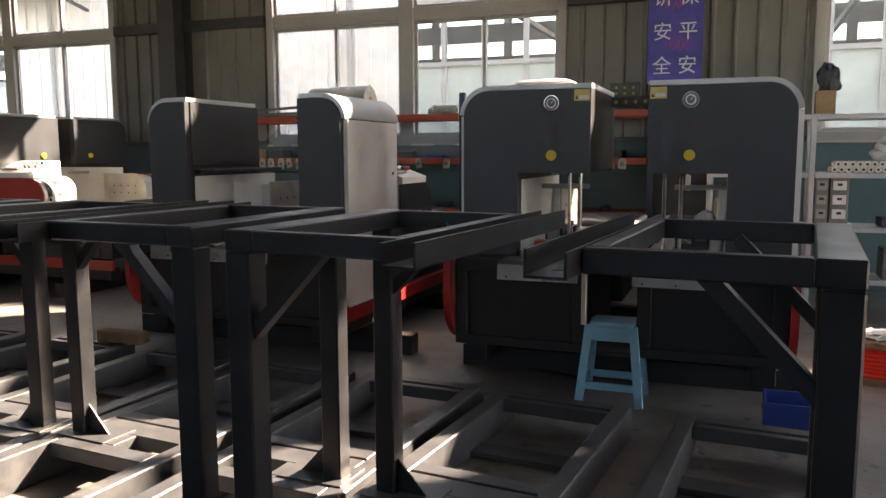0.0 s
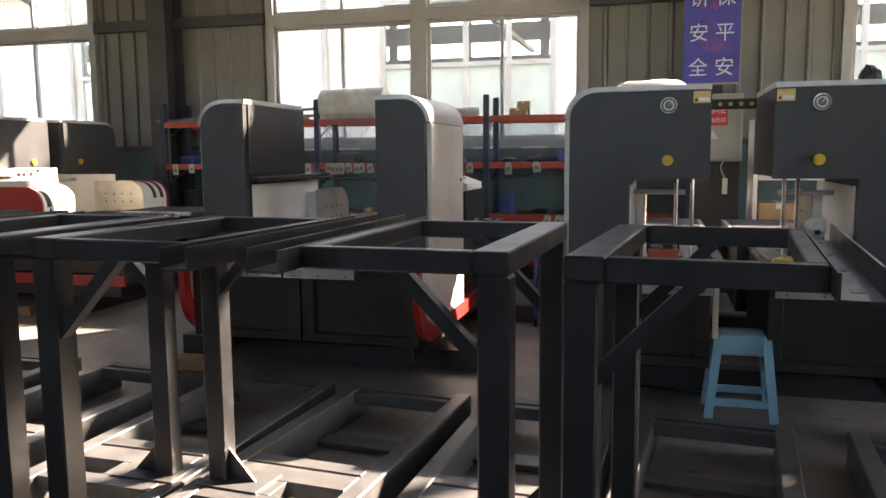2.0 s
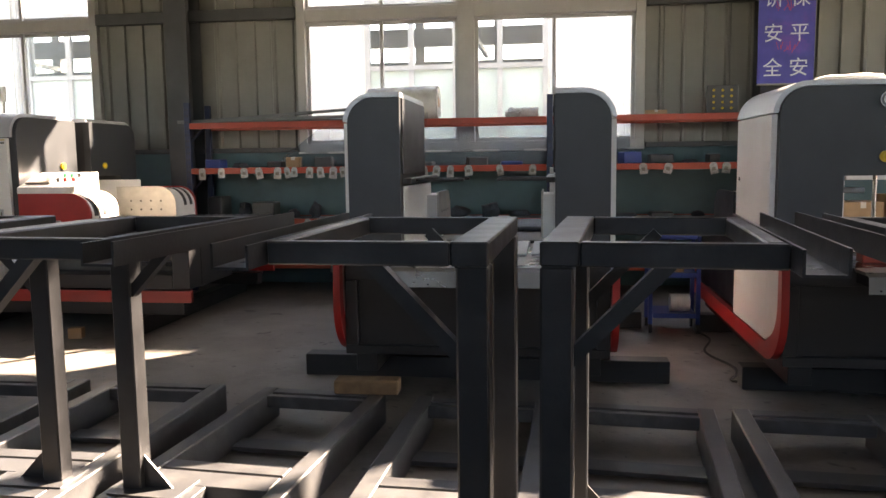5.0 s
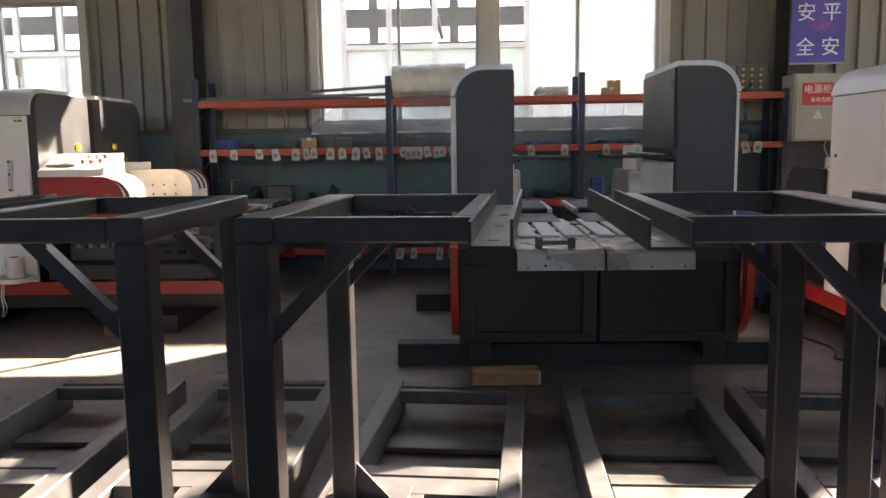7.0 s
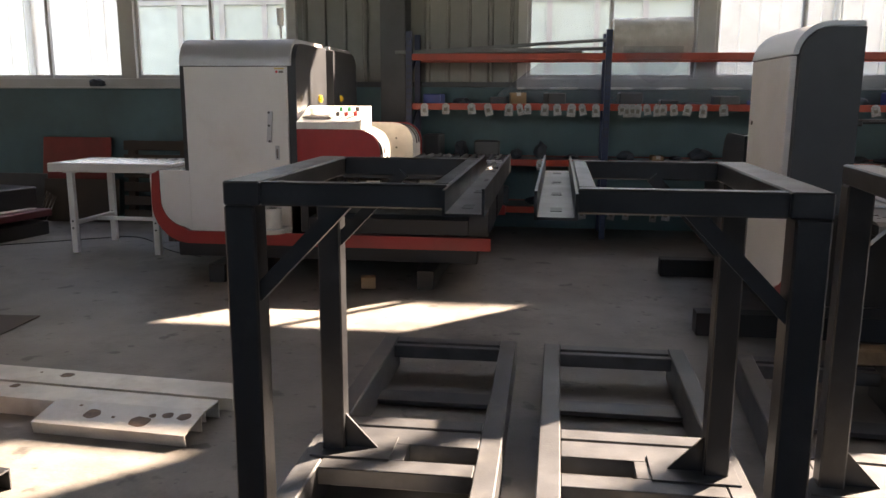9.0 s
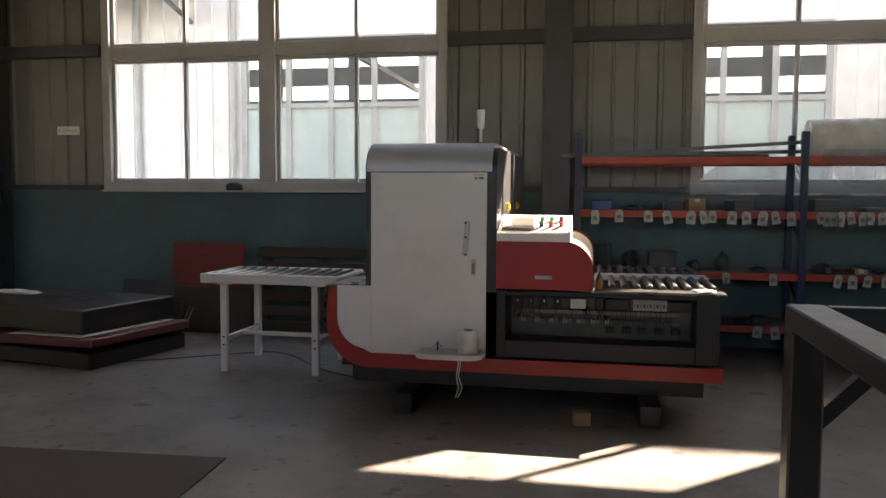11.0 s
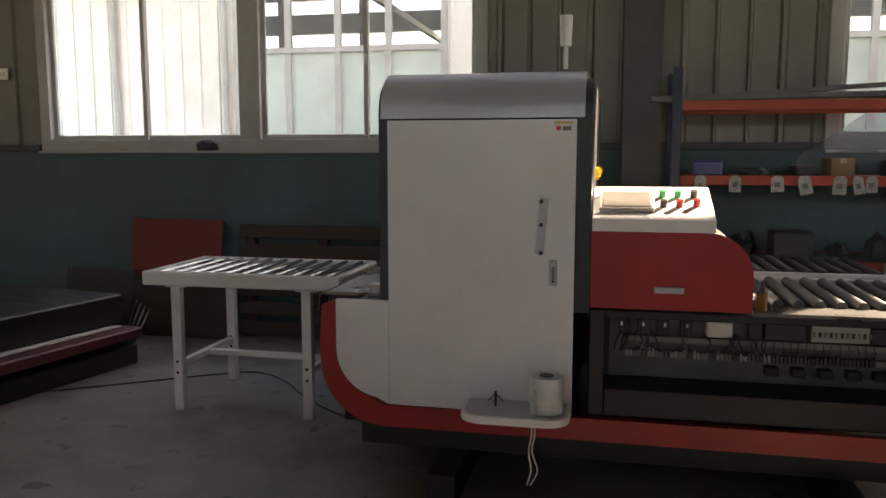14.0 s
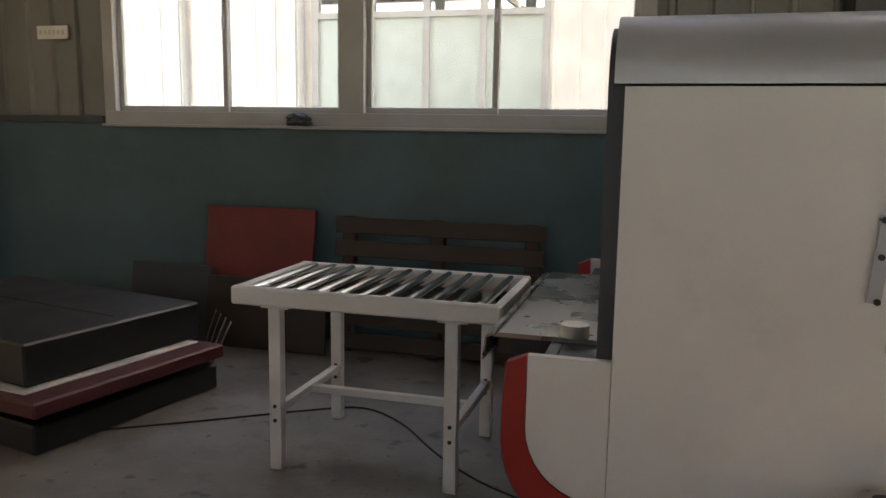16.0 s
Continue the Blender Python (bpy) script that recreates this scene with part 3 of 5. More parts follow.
        hs = part("hood_side", prism(BM(), [(y + (0.012 if y > y0 else 0), z + (0.012 if z > 0.8 else 0)) for y, z in hood], 0, s * (half + 0.002), s * (half - 0.016)), hood_paint or RED, t, "painted hood side plate")
        grip = BM()
        box(grip, ox, ox + s * 0.012, y0 + 0.24, y0 + 0.35, 0.845, 0.87, 0.005)
        part("grip", grip, SILVER, hs, "pale recessed grip")
        for k in (0.07, 0.19):
            o = arc(y0 + 0.42, 0.90, 0.169, 92, 0, 9) + arc(y0 + 0.42, 0.90, 0.160, 0, 92, 9)
            p, q = sorted((s * (half - k), s * (half - k - 0.05)))
            part("hood_band", prism(BM(), o, 0, p, q), BLACK, t, "black band on the hood")
        hp = part("hood_plate", prism(BM(), [(y, z + 0.02 if z > 0.8 else z) for y, z in hood], 0, s * (half - 0.402), s * (half - 0.414)), PLATE, t, "bare drilled metal side plate")
        for i in range(4):
            for k in range(2):
                hx = s * (half - 0.414)
                part("hole", cyl(BM(), (hx + s * 0.002, y0 + 0.14 + 0.1 * i, 0.87 + 0.08 * k), (hx - s * 0.002, y0 + 0.14 + 0.1 * i, 0.87 + 0.08 * k), 0.009, 10), BLACK, hp)
        cab = BM()
        deep = 0.20 if wiring and s > 0 else 0.0
        inner = half - 0.075
        span(cab, 0.036 + deep, inner, y0, back_end - 0.02, 0.34, 0.765)
        if deep:
            for q in ((y0, y0 + 0.06, 0.34, 0.765), (back_end - 0.16, back_end - 0.02, 0.34, 0.765), (y0 + 0.0605, back_end - 0.1605, 0.34, 0.45), (y0 + 0.0605, back_end - 0.1605, 0.735, 0.765)):
                part("bay_frame", span(BM(), 0.03, 0.2355, *q), BODY, t)
        part("bench_cabinet", cab, BODY, t, "black bench cabinet")
        part("bench_top", span(BM(), 0.0, 0.16, y0 + 0.60, back_end + 0.01, 0.766, 0.782), STAINLESS, t, "bare steel bench edge")
        part("bench_top", span(BM(), inner - 0.035, inner, y0 + 0.60, back_end + 0.01, 0.7655, 0.80), SILVER, t, "pale bench rail")
        n = 10
        for k in range(n):
            vy = y0 + 0.64 + (back_end - y0 - 0.68) * k / (n - 1)
            part("roller", cyl(BM(), (s * (half - 0.161), vy, 0.787), (s * (half - inner + 0.036), vy, 0.787), 0.021, 14), STEEL_BEAM, t, "dark steel roller")
        part("skid", span(BM(), 0.08, 0.2, -0.15, back_end - 0.1, 0.13, 0.239), BODY, t)
    for y in (0.20, depth + 0.95):
        part("foot_beam", box(BM(), -half - foot, half + foot, y, y + 0.12, 0.0, 0.129), BLACK, t, "black steel channel foot beam")
    return t


bc = machine("strapping_machine", pose(-1.15, 4.235, 0), 0.895, 0.345, 0.745, "dark grey twin column strapping machine with gauges", hood_paint=PANEL, gap=0.135, foot=0.06)
transfer = part("transfer_rail", box(BM(), -0.131, -0.105, -0.34, 1.05, 0.70, 0.775, 0.002), PLATE, bc, "bare notched steel transfer rail")
for k in range(24):
    part("rail_tooth", box(BM(), -0.13, -0.08, -0.33 + 0.057 * k, -0.30 + 0.057 * k, 0.7755, 0.795, 0.002), PLATE, transfer)
part("rail_bracket", box(BM(), -0.1315, -0.106, -0.33, -0.29, 0.42, 0.6995, 0.002), PLATE, transfer)
lamp_rail = part("lamp_rail", box(BM(), -0.149, 0.139, 0.66, 0.69, 1.575, 1.635, 0.003), BLACK, bc, "dark rail with a row of yellow lamps")
for k in range(5):
    part("rail_lamp", cyl(BM(), (-0.12 + 0.058 * k, 0.66, 1.605), (-0.12 + 0.058 * k, 0.652, 1.605), 0.012, 12), YELLOW, lamp_rail)
de = machine("strapping_machine", pose(-3.565, 4.315, 0), 0.75, 0.325, 0.325, "dark grey strapping machine with two plain columns", dials=False, hood_paint=PANEL, foot=0.33)
wm = machine("strapping_machine", pose(-8.06, 6.455, 0, 0, 0, -90), 0.905, 0.32, 0.80, "white sided strapping machine with red hood and console", top=1.70, dials=False, wiring=True)


def console(t, half, y0):
    # sloping desk towards the operator
    desk = part("console_desk", prism(BM(), [(half - 0.36, 1.079), (half - 0.36, 1.235), (half - 0.30, 1.235), (half + 0.012, 1.125), (half + 0.012, 1.079)], 1, y0 + 0.002, y0 + 0.455), WHITE, t, "white sloping control desk")
    s = math.atan2(0.11, 0.312)

    def at(u, y, lift=0.0):
        """A place on the desk: u from its upper edge down the slope."""
        return Vector((half - 0.30 + u * math.cos(s) + lift * math.sin(s), y, 1.235 - u * math.sin(s) + lift * math.cos(s)))
    m = Matrix.Translation(at(0.17, y0 + 0.13, 0.006)) @ pose(0, 0, 0, 0, math.degrees(s), 0)
    bez = BM()
    box(bez, -0.09, 0.09, -0.105, 0.105, -0.004, 0.010)
    b = part("screen_bezel", bez, PLATE, desk, "metal screen bezel")
    b.matrix_local = m
    scr = BM()
    box(scr, -0.072, 0.072, -0.09, 0.09, 0.0101, 0.0125)
    g = part("screen", scr, SCREEN, desk, "dusty grey touch screen")
    g.matrix_local = m
    for u, y, mt in ((0.10, 0.27, GREEN), (0.20, 0.27, BLACK), (0.10, 0.33, GREEN), (0.20, 0.33, RED), (0.10, 0.39, BLACK), (0.19, 0.395, RED)):
        k = part("push_button", cyl(BM(), at(u, y0 + y), at(u, y0 + y, 0.028), 0.014, 14), mt, desk, "coloured push button")


console(wm, 0.905, 0.815)
console(de, 0.75, 0.815)


def white_door_fittings(t):
    ox = 0.905
    tr = BM()
    o = [(ox + 0.002, 0.33), (ox + 0.13, 0.33)] + arc(ox + 0.13, 0.42, 0.09, -90, 0, 6)[1:] + arc(ox + 0.13, 0.66, 0.09, 0, 90, 6) + [(ox + 0.002, 0.75)]
    prism(tr, o, 2, 0.355, 0.385)
    part("tray", tr, WHITE, t, "white shelf tray on the door")
    prism_in = BM()
    o2 = [(ox + 0.004, 0.345), (ox + 0.13, 0.345)] + arc(ox + 0.13, 0.42, 0.075, -90, 0, 6)[1:] + arc(ox + 0.13, 0.66, 0.075, 0, 90, 6) + [(ox + 0.004, 0.735)]
    prism(prism_in, o2, 2, 0.3855, 0.388)
    part("tray_liner", prism_in, SILVER, t)
    part("latch_arm", bar(BM(), (ox + 0.015, 0.632, 1.20), (ox + 0.015, 0.615, 0.985), 0.032, 0.012, (1, 0, 0)), SILVER, t, "grey latch arm")
    for z in (1.19, 1.10, 0.99):
        part("latch_bolt", cyl(BM(), (ox + 0.0, 0.622, z), (ox + 0.028, 0.622, z), 0.008, 10), BLACK, t)
    part("latch_pull", box(BM(), ox + 0.0005, ox + 0.008, 0.655, 0.685, 0.86, 0.96, 0.003), SILVER, t, "recessed oval latch")
    part("latch_slot", box(BM(), ox + 0.0085, ox + 0.0105, 0.664, 0.676, 0.885, 0.935, 0), SCREEN, t)
    part("key_hole", cyl(BM(), (ox + 0.0104, 0.67, 0.878), (ox + 0.0112, 0.67, 0.878), 0.006, 12), BLACK, t)
    lab = part("warning_label", box(BM(), ox + 0.0003, ox + 0.0016, 0.665, 0.735, 1.455, 1.497, 0), PAPER, t, "small white label with an orange stripe")
    part("label_stripe", box(BM(), ox + 0.0017, ox + 0.0024, 0.665, 0.735, 1.487, 1.497, 0), YLABEL, lab)
    part("label_mark", cyl(BM(), (ox + 0.0017, 0.682, 1.47), (ox + 0.0024, 0.682, 1.47), 0.009, 16), SIGN_RED, lab)
    part("label_text", box(BM(), ox + 0.0017, ox + 0.0024, 0.697, 0.73, 1.462, 1.478, 0), SCREEN, lab)
    # signal lamp
    post = part("lamp_post", cyl(BM(), (0.84, 0.70, 1.70), (0.84, 0.70, 1.79), 0.009, 10), LAMPWHITE, t)
    part("signal_lamp", cyl(BM(), (0.84, 0.70, 1.785), (0.84, 0.70, 1.90), 0.021, 16, 0.025), LAMPWHITE, t, "unlit milky signal lamp")
    # wiring board
    w0, w1 = 0.905 - 0.236, 0.905 - 0.225
    bd = part("wiring_board", box(BM(), w0 - 0.001, w1, 0.89, 2.02, 0.455, 0.73, 0.002), WIREBOARD, t, "grey mounting board full of wiring")
    rng = random.Random(4)
    for z in (0.56, 0.62):
        part("cable_duct", box(BM(), w1, w1 + 0.03, 0.95, 1.95, z - 0.012, z + 0.012, 0.002), SCREEN, bd)
    for i in range(64):
        y = 0.96 + 0.0148 * i
        part("terminal", box(BM(), w1 + 0.0305, w1 + 0.05, y, y + 0.008, 0.55, 0.575 + rng.uniform(0, 0.012), 0), (CABINET, SCREEN, BLACK)[(i // 2) % 3] if i < 38 else BLACK, bd)
    for i in range(4):
        y = 0.925 + 0.085 * i
        dv = part("drive_unit", box(BM(), w1 + 0.0605, w1 + 0.085, y + 0.005, y + 0.03, 0.655, 0.715, 0.002), BLACK, bd)
        part("drive_plug", box(BM(), w1 + 0.0851, w1 + 0.09, y + 0.009, y + 0.018, 0.685, 0.70, 0), PAPER, dv)
    for i in range(16):
        y = 1.44 + 0.03 * i
        part("wire", tube(BM(), [(w1 + 0.03, y, 0.575), (w1 + 0.045, y + rng.uniform(-0.008, 0.008), 0.60), (w1 + 0.04, y, 0.632)], 0.0022, 5), RUBBER, bd)
    part("label_strip", box(BM(), w1 + 0.0605, w1 + 0.063, 1.66, 1.99, 0.722, 0.729, 0), CABINET, bd)
    for y, wd, mt in ((0.93, 0.035, BLACK), (1.0, 0.035, BLACK), (1.08, 0.04, BLACK), (1.17, 0.035, BLACK), (1.27, 0.10, MILL), (1.43, 0.05, BLACK), (1.49, 0.15, BLACK), (1.66, 0.21, CABINET), (1.875, 0.14, BLACK)):
        part("control_module", box(BM(), w1 + 0.0003, w1 + 0.06, y, y + wd, 0.645, 0.70 + rng.uniform(0, 0.02), 0.003), mt, bd)
    for i in range(12):
        part("breaker_switch", box(BM(), w1 + 0.061, w1 + 0.066, 1.665 + 0.02 * i, 1.675 + 0.02 * i, 0.665, 0.685, 0), BLACK if i % 2 else SCREEN, bd)
    for i in range(22):
        y = rng.uniform(0.94, 1.5)
        pts = [(w1 + 0.05, y, 0.66), (w1 + 0.075, y + rng.uniform(-0.03, 0.03), 0.62), (w1 + 0.055, y + rng.uniform(-0.05, 0.05), 0.575)]
        part("wire", tube(BM(), pts, 0.003, 5), RUBBER if i % 5 else SCREEN, bd)
    for i in range(5):
        y = 1.5 + 0.1 * i
        part("relay", box(BM(), w1 + 0.0003, w1 + 0.05, y, y + 0.05, 0.495, 0.53, 0.003), BLACK, bd)


white_door_fittings(wm)


def on_bc():
    # what sits inside the open throat of the near machine
    for s, x in ((-1, -1.52), (1, -0.78)):
        c = thing("sealing_head", pose(x, 4.55, 0.763), "small black sealing head with bright metal jaws", "machine head", "sealing heads")
        part("block", box(BM(), -0.09, 0.09, -0.06, 0.1, 0, 0.11), BLACK, c)
        part("jaw", box(BM(), -0.07, 0.0, -0.09, -0.061, 0.03, 0.10), STAINLESS, c, "bright steel jaw")
        part("jaw", box(BM(), 0.02, 0.08, -0.09, -0.061, 0.05, 0.12), STAINLESS, c, "bright steel jaw")
        for k in range(3):
            part("knob", cyl(BM(), (-0.06 + 0.06 * k, -0.02, 0.11), (-0.06 + 0.06 * k, -0.02, 0.14), 0.014, 12), BLACK, c)
    for x, y, mt, lab in ((-1.52, 4.22, ORANGE, "orange plastic block on the machine table"), (-0.93, 3.98, YELLOW, "amber yellow block on the machine table")):
        solid("plastic_block", box(BM(), -0.08, 0.08, -0.045, 0.045, 0.0, 0.07, 0.006), mt, lab, "block", m=pose(x, y, 0.7465))
    bagm = BM()
    bmesh.ops.create_icosphere(bagm, subdivisions=3, radius=0.06)
    for v in bagm.verts:
        v.co += noise.noise_vector(v.co * 17) * 0.02
        v.co.z = max(v.co.z, -0.035)
    solid("crumpled_paper", bagm, PAPER, "crumpled white paper on the sealing head", "paper", m=pose(-0.72, 4.60, 0.91))


on_bc()
for ob_x, ob_y in ((-1.60, 4.45),):
    b = BM()
    bmesh.ops.create_icosphere(b, subdivisions=3, radius=0.14)
    for v in b.verts:
        v.co.x *= 1.35
        v.co.z = max(v.co.z * 0.17, -0.02) + 0.02
        v.co += noise.noise_vector(v.co * 14) * 0.012
        v.co.z = max(v.co.z, 0.0)
    solid("plastic_bag", b, PAPER, "folded white plastic bag on the machine top", "bag", m=pose(ob_x, ob_y, 1.671))
lv = thing("clamp_tool", pose(-3.80, 3.98, 0.7455), "dark steel clamp tool on the machine table", "tool")
part("shaft", cyl(BM(), (-0.07, 0, 0.028), (0.07, 0, 0.028), 0.012, 12), STEEL_BEAM, lv)
for s in (-1, 1):
    part("end_block", box(BM(), s * 0.08 - 0.018, s * 0.08 + 0.018, -0.025, 0.025, 0, 0.055), STEEL_BEAM, lv)


def ring_stack(name, m, label, category):
    """A spool of film standing on the tray."""
    t = thing(name, m, label, category)
    sp = BM()
    cyl(sp, (0, 0, 0), (0, 0, 0.14), 0.062, 32)
    part("film_winding", sp, FILM, t, "glossy silver white film winding")
    part("core", cyl(BM(), (0, 0, 0.1402), (0, 0, 0.143), 0.028, 20), BLACK, t, "dark open core")
    tail = BM()
    for dx, dy in ((0.0, 0.0), (0.012, 0.004)):
        tube(tail, [(-0.045 + dx, -0.066 + dy, 0.10), (-0.05 + dx, -0.085 + dy, 0.0), (-0.045 + dx, -0.10 + dy, -0.06), (-0.055 + dx, -0.10 + dy, -0.13), (-0.045 + dx * 2, -0.10, -0.2), (-0.06 + dx, -0.10, -0.26)], 0.0035, 5)
    part("loose_film", tail, FILM, t, "strands of film hanging down")
    return t


ring_stack("film_spool", pose(-7.40, 5.435, 0.388), "silver white film spool on the door tray", "spool")
tr2 = thing("spool_peg", pose(-7.60, 5.46, 0.388), "small black spring peg on the door tray", "peg")
part("pin", cyl(BM(), (0, 0, 0), (0, 0, 0.06), 0.006, 8), BLACK, tr2)
part("wing", bar(BM(), (-0.03, 0, 0.02), (0, 0, 0.05), 0.004, 0.004), BLACK, tr2)
part("wing", bar(BM(), (0.03, 0, 0.02), (0, 0, 0.05), 0.004, 0.004), BLACK, tr2)
bottle = thing("oil_bottle", pose(-6.61, 5.60, 0.783), "small amber oil bottle on the bench", "bottle")
part("flask", cyl(BM(), (0, 0, 0), (0, 0, 0.07), 0.022, 16), AMBER, bottle)
part("spout", cyl(BM(), (0, 0, 0.07), (0, 0, 0.115), 0.014, 12, 0.004), BLACK, bottle)


def lump(name, m, size, mat, label, category, seed=1.0, sub=3):
    b = BM()
    bmesh.ops.create_icosphere(b, subdivisions=sub, radius=1)
    for v in b.verts:
        n = noise.noise_vector(v.co * 2.2 + Vector((seed, seed, seed)))
        v.co = Vector((v.co.x * size[0], v.co.y * size[1], v.co.z * size[2])) + Vector((n.x * size[0], n.y * size[1], n.z * size[2])) * 0.45
        v.co.z = max(v.co.z + size[2] * 0.6, 0.0)
    return solid(name, b, mat, label, category, m=m)


lump("work_glove", pose(-5.99, 5.62, 0.783), (0.07, 0.045, 0.012), PAPER, "dirty crumpled work glove on the bench", "glove", 3.0)
lump("knotted_rag", pose(-10.23, 8.075, 1.4005), (0.085, 0.04, 0.05), GREYCLOTH, "dark knotted rag on the window sill", "rag", 5.0)
ring = BM()
cyl(ring, (0, 0, 0), (0, 0, 0.04), 0.045, 24)
tape = solid("tape_ring", ring, PLATE, "pale tape ring on the machine bench", "tape", m=pose(-8.20, 5.90, 0.7455))


# ---- C-shaped steel stands ----
def stand():
    """One welded stand: posts on the left, top frame and base reaching to the right, gusset feet."""
    t = thing("steel_stand", pose(0, 0, 0), "dark grey welded steel stand with long base frame", "steel stand", "machine stands")
    W, P, Zt, y0, y1 = 0.505, 0.073, 1.115, 1.61, 2.39
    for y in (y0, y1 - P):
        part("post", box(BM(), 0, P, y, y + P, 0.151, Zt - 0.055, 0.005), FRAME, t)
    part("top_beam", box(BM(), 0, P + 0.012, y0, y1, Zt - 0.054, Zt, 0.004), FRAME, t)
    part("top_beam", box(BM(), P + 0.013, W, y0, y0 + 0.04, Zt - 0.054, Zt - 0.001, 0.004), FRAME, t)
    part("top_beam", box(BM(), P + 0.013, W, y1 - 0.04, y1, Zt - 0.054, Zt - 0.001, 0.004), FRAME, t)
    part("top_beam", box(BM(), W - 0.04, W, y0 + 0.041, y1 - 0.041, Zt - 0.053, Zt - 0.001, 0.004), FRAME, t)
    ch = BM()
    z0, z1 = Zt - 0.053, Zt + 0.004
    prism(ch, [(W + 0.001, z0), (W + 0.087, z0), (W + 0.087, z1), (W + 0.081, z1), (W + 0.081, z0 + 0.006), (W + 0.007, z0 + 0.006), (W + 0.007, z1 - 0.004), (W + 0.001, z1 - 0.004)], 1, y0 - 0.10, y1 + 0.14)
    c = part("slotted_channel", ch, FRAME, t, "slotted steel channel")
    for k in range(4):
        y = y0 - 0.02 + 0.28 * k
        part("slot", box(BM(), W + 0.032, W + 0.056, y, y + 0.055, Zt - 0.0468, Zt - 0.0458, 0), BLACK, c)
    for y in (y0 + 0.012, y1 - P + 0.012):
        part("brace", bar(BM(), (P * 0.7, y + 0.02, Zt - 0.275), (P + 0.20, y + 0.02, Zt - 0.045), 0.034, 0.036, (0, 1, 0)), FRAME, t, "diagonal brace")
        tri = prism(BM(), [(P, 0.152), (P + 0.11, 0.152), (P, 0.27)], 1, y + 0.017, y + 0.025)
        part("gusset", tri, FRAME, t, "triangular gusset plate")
    # base: same dark steel as the posts, coloured paler as if sunlit
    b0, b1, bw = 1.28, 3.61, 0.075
    part("base_beam", box(BM(), -0.06, -0.06 + bw, b0, b1, 0, 0.15, 0.005), BASE_SUNLIT, t)
    part("base_beam", box(BM(), W + 0.005, W + 0.005 + bw, b0, b1, 0, 0.15, 0.005), BASE_SUNLIT, t)
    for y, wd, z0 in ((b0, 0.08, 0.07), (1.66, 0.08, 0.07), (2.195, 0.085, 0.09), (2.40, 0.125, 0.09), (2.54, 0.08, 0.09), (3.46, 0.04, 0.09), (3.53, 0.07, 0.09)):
        part("base_crossbar", box(BM(), -0.06 + bw + 0.001, W + 0.004, y, y + wd, z0, 0.149, 0.003), BASE_SUNLIT, t)
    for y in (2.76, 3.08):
        part("base_plate", box(BM(), -0.06 + bw + 0.001, W + 0.004, y, y + 0.12, 0.01, 0.03, 0.002), BASE_SUNLIT, t, "low flat base plate")
    part("foot_pad", box(BM(), -0.03, P + 0.16, y1 - P - 0.05, y1 + 0.05, 0.1495, 0.156, 0.001), BASE_SUNLIT, t)
    part("base_tongue", box(BM(), W * 0.42, W * 0.55, 2.2805, 2.3995, 0.09, 0.149, 0.002), BASE_SUNLIT, t)
    return t


STAND_MID = (0.2525, 2.0)


def stand_pose(x, y, turn, side):
    """Place a stand by the middle of its top frame; side 1: posts on the left, -1: mirrored."""
    c, d = math.cos(radians(turn)), math.sin(radians(turn))
    u, v = STAND_MID[0] * side, STAND_MID[1]
    return pose(x - c * u + d * v, y - d * u - c * v, 0, 0, 0, turn)


first = stand()
first.matrix_world = stand_pose(-5.942, 2.18, 0, 1)
for x, y, turn in ((-4.425, 2.11, -4.5), (-2.89, 2.017, -5), (-1.45, 1.915, -5.5)):
    copy_thing(first, stand_pose(x, y, turn, 1))
# mirrored partners: the same stand turned about, posts on the other side


def mirrored(src):
    made = thing("steel_stand", pose(0, 0, 0), "dark grey welded steel stand with long base frame", "steel stand", "machine stands")
    flipx = Matrix.Diagonal((-1, 1, 1, 1))

    def again(o, parent):
        me = o.data.copy()
        me.transform(flipx)
        me.flip_normals()
        k = new(o.name.split(".")[0], me)
        k.parent = parent
        if "label" in o:
            k["label"] = o["label"]
        for c in o.children:
            again(c, k)
    for c in src.children:
        again(c, made)
    return made


second = mirrored(first)
second.matrix_world = stand_pose(-5.16, 2.16, -0.5, -1)
for x, y, turn in ((-3.523, 2.035, -2), (-2.092, 1.985, -3), (-0.55, 1.835, -4.5)):
    copy_thing(second, stand_pose(x, y, turn, -1))
wood = solid("timber_block", box(BM(), -0.16, 0.16, -0.05, 0.05, 0, 0.07, 0.006), WOOD, "rough timber block lying on the stand base", "timber", m=pose(-4.06, 3.69, 0.152, 0, 0, 2))

# ---- storage racks along the wall ----
UP = [-6.80, -4.98, -3.19, -1.33]
YF, YBK = 7.56, 8.04


